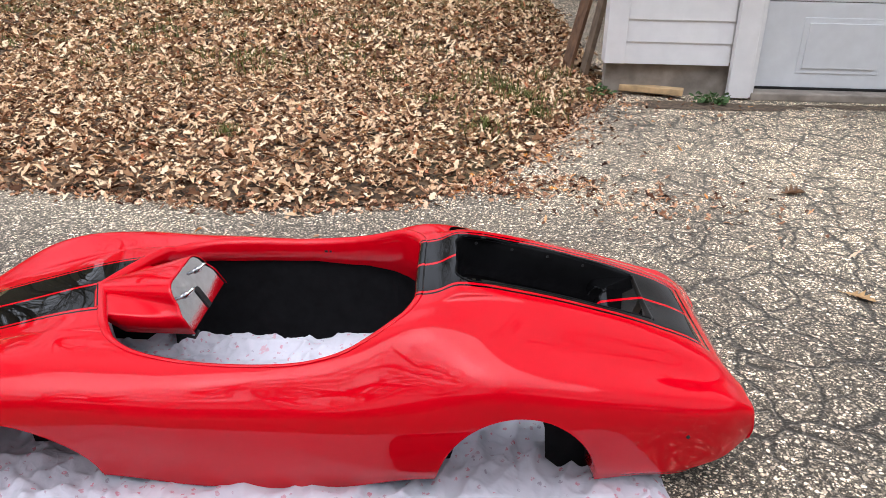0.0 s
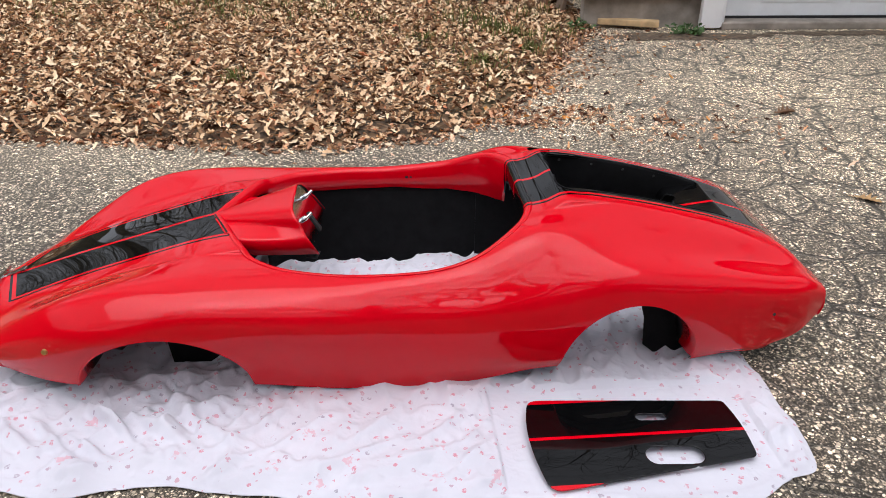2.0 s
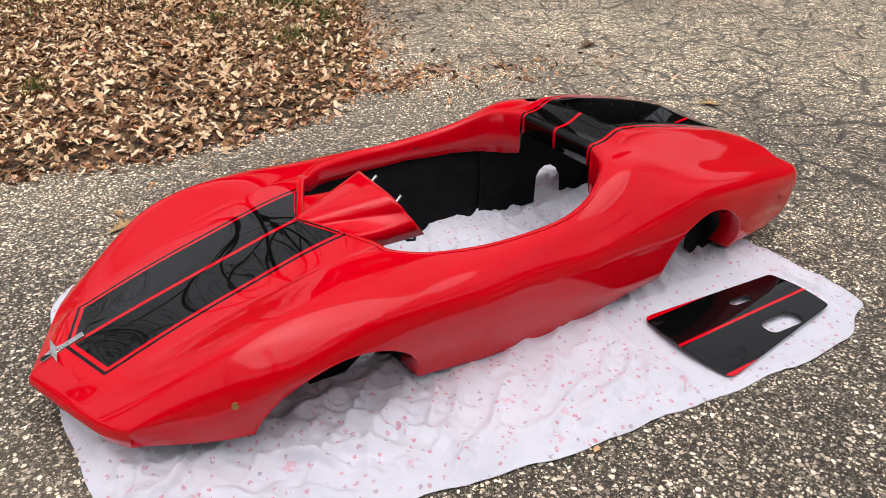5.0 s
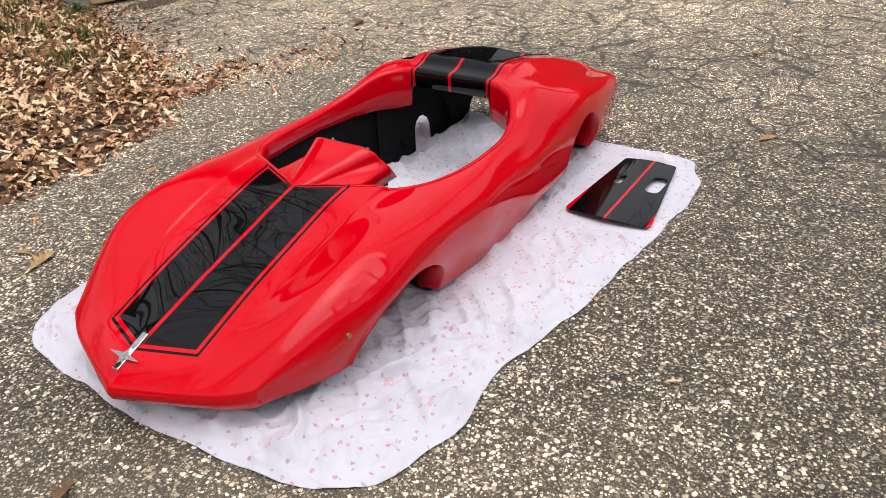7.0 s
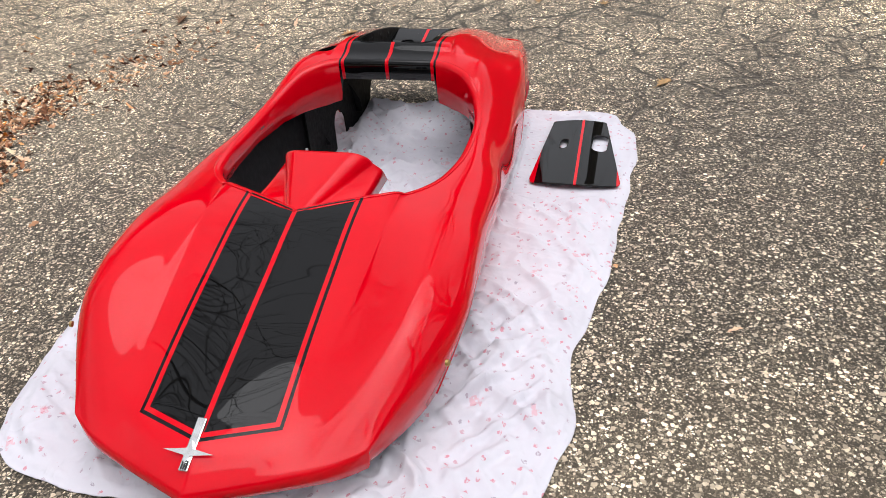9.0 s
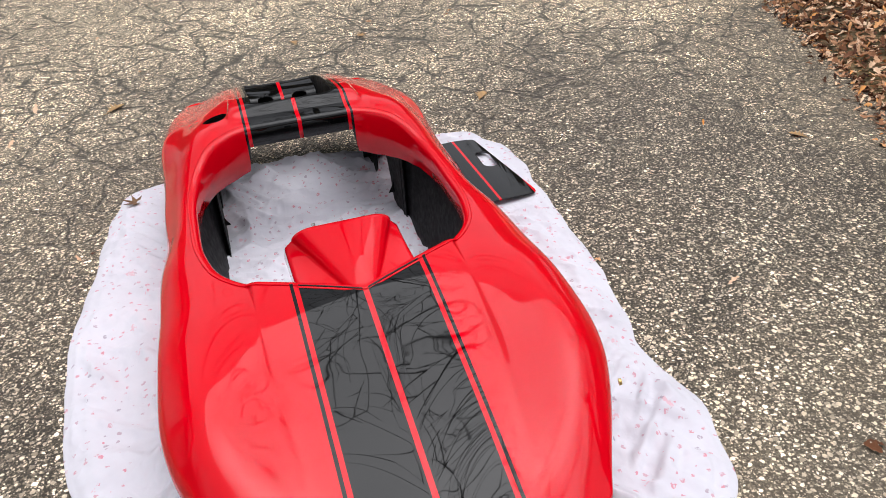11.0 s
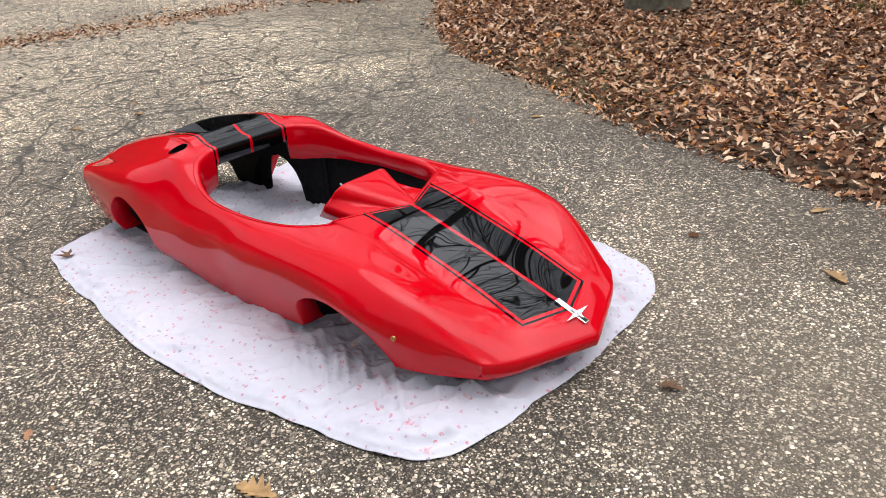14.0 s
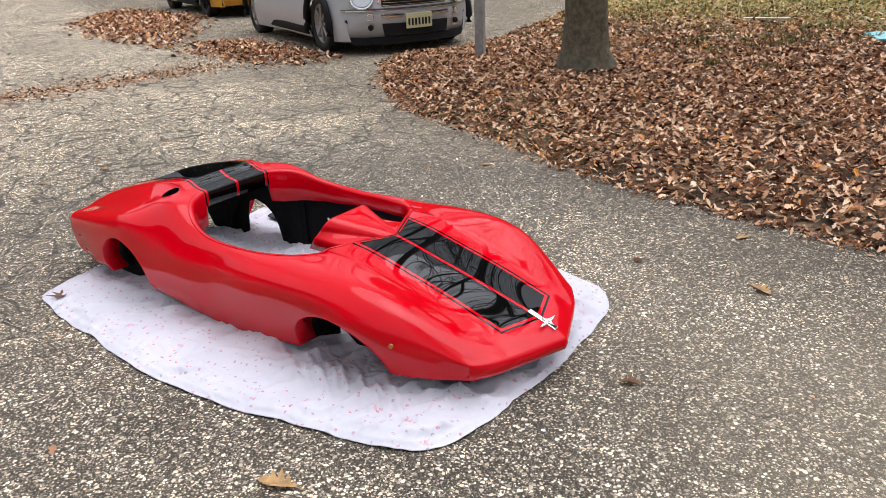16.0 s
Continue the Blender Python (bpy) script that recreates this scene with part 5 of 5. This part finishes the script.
for x, y, z, yaw, ln, tone, curl in [(-1.12, 2.27, .003, 20, .10, M_TAN, .5), (-1.70, .68, .003, 150, .085, M_TAN, .6), (-1.50, .24, .003, 60, .07, M_TAN, .3), (-1.59, 1.44, .003, 200, .06, M_BROWN, .9),
                                     (-.05, -.09, .003, 30, .06, M_TAN, .4), (1.36, 3.14, .003, 10, .11, M_BROWN, .9), (.74, .76, .003, -30, .085, M_TAN, .3),
                                     (-1.12, 2.37, .003, 100, .05, M_TAN, .5), (1.22, 2.18, .003, -40, .09, M_TAN, .5), (1.79, 1.38, .003, 15, .06, M_TAN, .5)]:
    single_leaf(x, y, z, yaw, ln, tone, curl)

def pointed_leaf(x, y, z, yaw, size, tone, label):
    """A leaf with seven sharp, deep-cut lobes and its stalk."""
    vs, fs = [(0, 0, 0.006)], []
    tips = [(-150, .45), (-105, .8), (-50, .95), (0, 1.15), (50, .9), (105, .85), (150, .5)]
    ringed = []
    for k, (a, r) in enumerate(tips):
        ringed.append((a, r))
        b = tips[(k + 1) % 7][0] + (360 if k == 6 else 0)
        ringed.append(((a + b) / 2, 0.36 if k < 6 else 0.25))
    for a, r in ringed:
        for f in (0.5, 1.0):
            q = r * f * size / 2
            vs.append((q * math.cos(radians(a)), q * math.sin(radians(a)), 0.004 + 0.30 * q * f * (r > 0.3)))
    n = len(ringed)
    for k in range(n):
        a, b = 1 + 2 * k, 1 + 2 * ((k + 1) % n)
        fs += [(0, a, b), (a, a + 1, b + 1, b)]
    root = new("oak_leaf")
    root.matrix_world = at(x, y, z, 0, 0, yaw)
    thicken(part("blade", (vs, fs), tone, root), 0.0008, 0, 0)
    part("stalk", tube([(-.1 * size, 0, .005), (-.45 * size, .03 * size, .006), (-.7 * size, .10 * size, .004)], 0.012 * size, 5), tone, root)
    return tagged(root, label, "leaf", "loose leaves")


pointed_leaf(.285, 2.052, .014, 70, .085, M_BROWN, "brown pin oak leaf lying on the sheet")
pointed_leaf(1.75, 1.05, .003, 20, .07, M_TAN, "tan pin oak leaf lying on the asphalt")


def dirt_sheet(cx, cy, rx, ry, seed):
    """A thin, ragged patch of dark soil and crumbs."""
    pts = []
    for i in range(48):
        a = 2 * math.pi * i / 48
        r = 1 + 0.35 * noise.noise((math.cos(a) * 1.6, math.sin(a) * 1.6, seed)) + 0.12 * noise.noise((math.cos(a) * 6, math.sin(a) * 6, seed + 5))
        pts.append((cx + rx * r * math.cos(a), cy + ry * r * math.sin(a)))
    gx, gy = np.meshgrid(np.linspace(cx - 1.5 * rx, cx + 1.5 * rx, 60), np.linspace(cy - 1.5 * ry, cy + 1.5 * ry, 40), indexing="ij")
    d = -signed_distance(pts, gx, gy)
    rag = np.array([noise.noise((float(x) * 14, float(y) * 14, seed)) for x, y in zip(gx.ravel(), gy.ravel())]).reshape(gx.shape)
    z = 0.0035 + 0.006 * np.clip(d / 0.1, 0, 1) * (0.6 + rag)
    ob = part("soil_patch", clipped_grid(np.stack([gx, gy, z], -1), d + rag * 0.05), M_DIRT, smooth=True)
    return tagged(ob, "thin patch of dark soil and crumbs on asphalt", "soil", kind="stuff")


M_DIRT = plain("dark_soil", (0.12, 0.085, 0.055), 0.95, 0, 45, 0.6, 0.8)
dirt_sheet(1.45, 4.72, 0.55, 0.10, 2.0)
dirt_sheet(2.7, 4.80, 0.8, 0.06, 6.0)
# soil added round the foot of the unseen tree at this spot
dirt_sheet(6.6, 0.8, 0.7, 0.6, 33.0)

# ---- grass and weeds ----
def blades(name, clumps, mat, label, seed):
    rng = np.random.default_rng(seed)
    vs, fs = [], []
    for cx, cy, cz, r, n, h in clumps:
        for k in range(n):
            a, d = rng.uniform(0, 6.28), abs(rng.normal(0, r))
            x, y = cx + d * math.cos(a), cy + d * math.sin(a)
            hh, lean, w, b = h * rng.uniform(0.5, 1.2), rng.uniform(0.2, 0.9), 0.0025, rng.uniform(0, 6.28)
            dx, dy = math.cos(b), math.sin(b)
            i = len(vs)
            vs += [(x - dy * w, y + dx * w, cz), (x + dy * w, y - dx * w, cz), (x + dx * lean * hh * 0.4 + dy * w, y + dy * lean * hh * 0.4 - dx * w, cz + hh * 0.7), (x + dx * lean * hh * 0.4 - dy * w, y + dy * lean * hh * 0.4 + dx * w, cz + hh * 0.7), (x + dx * lean * hh, y + dy * lean * hh, cz + hh)]
            fs += [(i, i + 1, i + 2, i + 3), (i + 3, i + 2, i + 4)]
    ob = part(name, (vs, fs), mat)
    return tagged(ob, label, "grass", kind="stuff")


rg = random.Random(9)
north_clumps = [(.05, 3.9, .04, .16, 150, .06), (.30, 4.55, .04, .14, 150, .07), (-.25, 4.4, .05, .2, 120, .06), (.33, 4.2, .03, .07, 90, .07), (.15, 4.75, .04, .1, 120, .07), (-1.22, 3.6, .05, .06, 60, .06), (.55, 4.75, .03, .12, 80, .05)]
north_clumps += [(rg.uniform(-5, .6), rg.uniform(4.6, 10), .06, .12, 26, .06) for i in range(150)]
south_clumps = [(rg.uniform(-2.8, 2.5), rg.uniform(-9, -4.2), .07, .14, 26, .06) for i in range(150)]
south_clumps += [(-.35, -4.6, .07, .16, 170, .055), (.02, -3.75, .07, .10, 70, .05), (-.1, -3.2, .07, .10, 60, .05), (.45, -4.5, .07, .2, 120, .05), (-.55, -3.2, .07, .12, 60, .05)]
south_clumps += [(rg.uniform(-.6, 1.2), rg.uniform(-4.4, -3.6), .07, .1, 40, .06) for i in range(8)]
blades("grass", north_clumps + south_clumps, M_GRASS, "thin yellow-green grass showing between the leaves", 3)


def weed(x, y, seed, n, r, label):
    rng = random.Random(seed)
    shapes = []
    for k in range(n):
        a, d = rng.uniform(0, 6.28), rng.uniform(0.2, 1) * r
        cx, cy, cz, s = d * math.cos(a), d * math.sin(a), rng.uniform(0.01, 0.05), rng.uniform(0.012, 0.024)
        m = at(cx, cy, cz, rng.uniform(-40, 40), rng.uniform(-40, 40), rng.uniform(0, 360))
        v = [m @ Vector(p) for p in ((-s, 0, 0), (-.3 * s, .6 * s, .003), (.5 * s, .5 * s, .002), (s, 0, 0), (.5 * s, -.5 * s, .002), (-.3 * s, -.6 * s, .003))]
        shapes.append((v, [(0, 1, 2, 3), (0, 3, 4, 5)]))
        shapes.append(tube([(cx * 0.3, cy * 0.3, 0), (cx, cy, cz)], 0.0015, 4))
    ob = part("weed", joined(*shapes), M_WEED)
    ob.location = (x, y, 0)
    return tagged(ob, label, "weed")


weed(1.46, 4.82, 4, 70, 0.13, "low green weed growing at the door post")
weed(0.78, 4.98, 5, 40, 0.13, "low green weed growing at the garage corner")

# ---- post, boards on the far lawn ----
post = part("post", box(0.085, 0.085, 1.5, Matrix(), 0.006), plain("weathered_grey_post", (0.30, 0.30, 0.29), 0.7, 0, 20, 0.2, 0.3))
post.matrix_world = at(2.0, -2.93, 0.74, 0, 0, 20)
tagged(post, "weathered grey square post standing in the leaves", "post")
plank("teal_board", 0.9, 0.5, 0.025, at(-1.30, -5.42, 0.10, 0, 3, 25), plain("teal_paint", (0.26, 0.60, 0.64), 0.5, 0, 10, 0.15, 0.1), "pale teal board lying on the leafy lawn")
plank("pale_plank", 0.50, 0.09, 0.03, at(0.40, -6.34, 0.09, 0, 0, 12), plain("bleached_wood", (0.55, 0.46, 0.36), 0.8, 0, 12, 0.25, 0.3), "bleached wooden plank lying on the lawn")

# ---- parked cars ----
M_SILVERCAR = plain("grey_metallic_paint", (0.52, 0.53, 0.565), 0.42, 0.2, 60, 0.03, 0, Coat_Weight=0.2, Coat_Roughness=0.05)
M_YELLOW = plain("yellow_paint", (0.72, 0.36, 0.02), 0.3, 0, 20, 0.05, 0.0, Coat_Weight=0.8)
M_TRIM = plain("black_plastic_trim", (0.012, 0.012, 0.013), 0.7, 0, 60, 0.2, 0.15, Specular_IOR_Level=0.2)
M_GLASS = plain("tinted_glass", (0.02, 0.025, 0.03), 0.05, 0, 20, 0.1, 0.0)
M_LENS = plain("lamp_lens", (0.6, 0.62, 0.64), 0.08, 0.4, 30, 0.1, 0.0)
M_ALLOY = plain("alloy_rim", (0.36, 0.36, 0.36), 0.35, 0.8, 60, 0.15, 0.05)
M_PLATE = plain("pale_yellow_plate", (0.62, 0.58, 0.34), 0.45, 0, 40, 0.1, 0.03)


def ring(r0, r1, width, n=40, bulge=0.0):
    """A wheel-like ring about the y axis: inner r0, outer r1."""
    prof = [(r0, -width / 2), (r1 * 0.96, -width / 2), (r1, -width * 0.36), (r1 + bulge, 0), (r1, width * 0.36), (r1 * 0.96, width / 2), (r0, width / 2)]
    vs, fs = [], []
    for i in range(n):
        a = 2 * math.pi * i / n
        vs += [(r * math.cos(a), w, r * math.sin(a)) for r, w in prof]
    m = len(prof)
    for i in range(n):
        for j in range(m):
            a, b = i * m + j, ((i + 1) % n) * m + j
            c, d = i * m + (j + 1) % m, ((i + 1) % n) * m + (j + 1) % m
            fs.append((a, c, d, b))
    return vs, fs


def wheel(parent, x, y, r, spokes, rim_mat):
    side = 1 if y > 0 else -1
    w = new("wheel")
    w.parent = parent
    w.location = (x, y, r)
    part("tyre", ring(r * 0.70, r, 0.19, 44, 0.002), M_DARK, w, smooth=True)
    rim = part("rim", ring(r * 0.63, r * 0.71, 0.17, 44), rim_mat, w, smooth=True)
    part("brake_disc", ring(0.05, r * 0.45, 0.03, 30), M_TRIM, w)
    for k in range(spokes):
        a = 360 / spokes * k
        sp = box(0.036, 0.03, r * 0.60, at(0, side * 0.075, 0) @ at(0, 0, 0, 0, a, 0) @ at(0, 0, r * 0.34), 0.008)
        part("spoke", sp, rim_mat, rim)
    part("hub", disc(0.055, 0.03, at(0, side * 0.085, 0, -90 * side), 20), rim_mat, rim)
    return w


def car_shell(front, back, half, hood, belt, arches, arch_r, sill=0.2, bow=0.27):
    """Lower body of a small car, front towards +x, wheel openings cut out."""
    top = [(back, belt - 0.12), (back + 0.12, belt), (-0.75, belt), (-0.3, belt - 0.01), (front - 0.32, hood), (front - 0.14, hood - 0.06), (front - 0.05, hood - 0.17), (front, hood - 0.33)]
    wide = [(back, half * 0.86), (back + 0.25, half * 0.97), (-1.2, half), (-0.1, half), (front - 0.4, half * 0.97), (front - 0.15, half * 0.9), (front, half * 0.83)]
    s = np.linspace(back, front, 150)
    zt, w = hermite(top, s), hermite(wide, s)
    rows = []
    q = np.linspace(0, 1, 60)
    for k, x in enumerate(s):
        prof = np.array([(0, zt[k]), (w[k] * 0.55, zt[k] - 0.008), (w[k] * 0.82, zt[k] - 0.035), (w[k] * 0.95, zt[k] - 0.10), (w[k] * 0.985, (zt[k] + sill) * 0.55), (w[k], sill + 0.22), (w[k] * 0.985, sill + 0.08), (w[k] * 0.96, sill)])
        t = np.linspace(0, 1, len(prof))
        y, z = hermite(np.stack([t, prof[:, 0]], 1), q), hermite(np.stack([t, prof[:, 1]], 1), q)
        pull = bow * np.clip((x - 0.2) / (front - 0.2), 0, 1) ** 2
        rows.append(np.stack([x - pull * (y / half) ** 2.5, y, z], -1))
    end = rows[-1].copy()
    end[:, 2] = np.minimum(end[:, 2], sill + 0.02)
    end[:, 0] -= 0.03
    h = np.array(rows + [end])
    left = h[:, :0:-1].copy()
    left[..., 1] *= -1
    P = np.concatenate([left, h], 1)
    G = np.full(P.shape[:2], 1.0)
    for ax in arches:
        e = np.hypot(P[..., 0] - ax, P[..., 2] - arch_r * 0.86) - arch_r
        G = np.minimum(G, np.where(np.abs(P[..., 1]) > half * 0.6, e, 1.0))
    vs, fs = clipped_grid(P, G)
    return vs, [f[::-1] for f in fs]


def parked_car(name, label, paint, m, front, back, half, hood, belt, roof, base, tyre, spokes, rim_mat, sill=0.18, bow=0.27):
    root = new(name)
    root.matrix_world = m
    tagged(root, label, "car")
    thicken(part("body", car_shell(front, back, half, hood, belt, (0, -base), tyre * 1.13, sill, bow), [paint, M_TRIM], root, smooth=True), 0.01, 1)
    gh = [(-0.42, belt - 0.01), (-0.95, roof - 0.06), (-1.2, roof - 0.02), (back + 0.55, roof - 0.06), (back + 0.14, belt - 0.01)]
    vs = []
    for y, sx in ((-half * 0.9, 0), (half * 0.9, 0)):
        vs += [(x, y * (1 if z < belt else 0.84), z) for x, z in gh]
    n = len(gh)
    part("window_band", (vs, [tuple(range(n)), tuple(range(2 * n - 1, n - 1, -1))] + [(i, i + n, (i + 1) % n + n, (i + 1) % n) for i in range(n)]), M_GLASS, root, "dark tinted windows")
    part("roof", box(-0.95 - (back + 0.5), half * 1.52, 0.05, at((-0.95 + back + 0.5) / 2, 0, roof - 0.02), 0.02), paint, root)
    part("underbody", box(front - back - 0.5, half * 1.5, 0.08, at((front + back) / 2, 0, 0.24), 0.03), M_TRIM, root)
    for side in (1, -1):
        part("side_skirt", box(base - tyre * 2.2, 0.05, 0.09, at(-base / 2, side * (half - 0.015), 0.21), 0.02), M_TRIM, root, "black side skirt")
        for ax in (0, -base):
            arc = [(ax + tyre * 1.15 * math.cos(a), side * (half + 0.004), tyre * 0.97 + tyre * 1.15 * math.sin(a)) for a in np.linspace(-0.25, math.pi + 0.25, 20)]
            part("arch_trim", tube(arc, 0.038, 8), M_TRIM, root, "black wheel arch trim", smooth=True)
            wheel(root, ax, side * (half - 0.125), tyre, spokes, rim_mat)
    return root


def fascia(y0, y1, z0, z1, proud, depth=0.03, n=24, taper=0.0):
    """A bar that follows the bowed nose of the car from y0 to y1; taper pulls its lower corners in."""
    vs, fs = [], []
    for k in range(n + 1):
        u = k / n
        for z, f in ((z0, 1 - taper), (z1, 1.0)):
            y = (y0 + y1) / 2 + (u - 0.5) * (y1 - y0) * f
            x = 0.742 - 0.42 * (abs(y) / 0.84) ** 2.5 + proud
            vs += [(x - depth, y, z), (x, y, z + (0.004 if z == z0 else -0.004))]
    for k in range(n):
        a = k * 4
        fs += [(a, a + 1, a + 5, a + 4), (a + 1, a + 3, a + 7, a + 5), (a + 3, a + 2, a + 6, a + 7), (a + 2, a, a + 4, a + 6)]
    fs += [(0, 2, 3, 1), (n * 4, n * 4 + 1, n * 4 + 3, n * 4 + 2)]
    return vs, fs


mini = parked_car("hatchback", "silver metallic hatchback with chrome grille parked on asphalt", M_SILVERCAR, at(4.0, -2.90, 0, 0, 0, 156.5) @ at(0, 0.72, 0), 0.74, -3.05, 0.84, 0.73, 0.86, 1.38, 2.56, 0.305, 8, M_ALLOY, 0.14, 0.42)
part("lower_bumper", fascia(-0.70, 0.70, 0.10, 0.185, -0.012, 0.22, 24, 0.08), M_TRIM, mini, "black lower bumper")
part("intake", fascia(-0.38, 0.38, 0.185, 0.315, 0.006, 0.05, 24, 0.06), M_TRIM, mini, "black air intake")
part("grille_frame", fascia(-0.40, 0.40, 0.462, 0.60, -0.028, 0.06, 24, -0.03), M_CHROME, mini, "chrome grille frame")
grille = part("grille", fascia(-0.37, 0.37, 0.478, 0.585, -0.022, 0.05), M_TRIM, mini)
for k in range(4):
    part("slat", fascia(-0.365, 0.365, 0.486 + k * 0.026, 0.499 + k * 0.026, -0.012, 0.02), M_CHROME, grille, "chrome slat")
part("bumper_edge", fascia(-0.74, 0.74, 0.440, 0.456, 0.012, 0.04), M_CHROME, mini, "bright bumper edge")
# dark bar standing in for the dark reflection along the chrome edge
part("bumper_reflection", fascia(-0.74, 0.74, 0.456, 0.466, 0.004, 0.04), M_DARK, mini, "dark line over the bumper, standing in for the dark reflection in chrome")
for y0, y1 in ((-0.39, -0.155), (0.155, 0.39)):
    part("bumper_strip", fascia(y0, y1, 0.372, 0.392, 0.016, 0.03, 10), M_CHROME, mini, "chrome bumper strip")
    # dark line added between the strips in place of their dark reflection
    part("strip_reflection", fascia(y0, y1, 0.392, 0.402, 0.008, 0.03, 10), M_DARK, mini, "dark line between chrome strips, standing in for their dark reflection")
    part("bumper_strip", fascia(y0, y1, 0.402, 0.414, 0.012, 0.03, 10), M_CHROME, mini, "chrome bumper strip")
tag = part("number_plate", box(0.012, 0.30, 0.150, at(0.768, 0.0, 0.328), 0.003), M_PLATE, mini, "pale yellow number plate")
for k in range(7):
    part("bar", box(0.003, 0.022, 0.070, at(0.7745, -0.117 + k * 0.039, 0.318)), M_DARK, tag)
for side in (1, -1):
    lamp = part("headlight", disc(0.115, 0.05, tilt_to((0.575, side * 0.55, 0.575), (0.85, side * 0.35, 0.35)), 28), M_LENS, mini, "round clear headlight")
    part("lamp_ring", ring(0.108, 0.128, 0.03, 30), M_CHROME, lamp).matrix_local = tilt_to((0.575, side * 0.55, 0.575), (0.85, side * 0.35, 0.35)) @ at(0, 0, 0.01, 90)
    fog = part("fog_lamp", disc(0.042, 0.03, tilt_to((0.640, side * 0.50, 0.385), (1, side * 0.45, 0)), 20), M_CHROME, mini, "small round fog lamp")
    part("lens", disc(0.032, 0.034, tilt_to((0.642, side * 0.501, 0.385), (1, side * 0.45, 0)), 20), M_LENS, fog)
    part("vent", disc(0.03, 0.03, tilt_to((0.645, side * 0.50, 0.278), (1, side * 0.45, 0)), 16), M_TRIM, mini, "small black vent")

yellow = parked_car("hot_hatch", "bright yellow hatchback parked beyond the grey car", M_YELLOW, at(9.3, -5.25, 0, 0, 0, 159) @ at(0, 0.76, 0), 0.86, -3.45, 0.90, 0.88, 1.0, 1.46, 2.65, 0.32, 5, M_TRIM)
for side in (1, -1):
    part("fog_surround", box(0.10, 0.34, 0.16, at(0.62, side * 0.62, 0.40, 0, 0, side * 28), 0.03), M_TRIM, yellow, "black lamp surround")
part("intake", box(0.06, 0.9, 0.16, at(0.84, 0, 0.36), 0.03), M_TRIM, yellow, "black air intake")
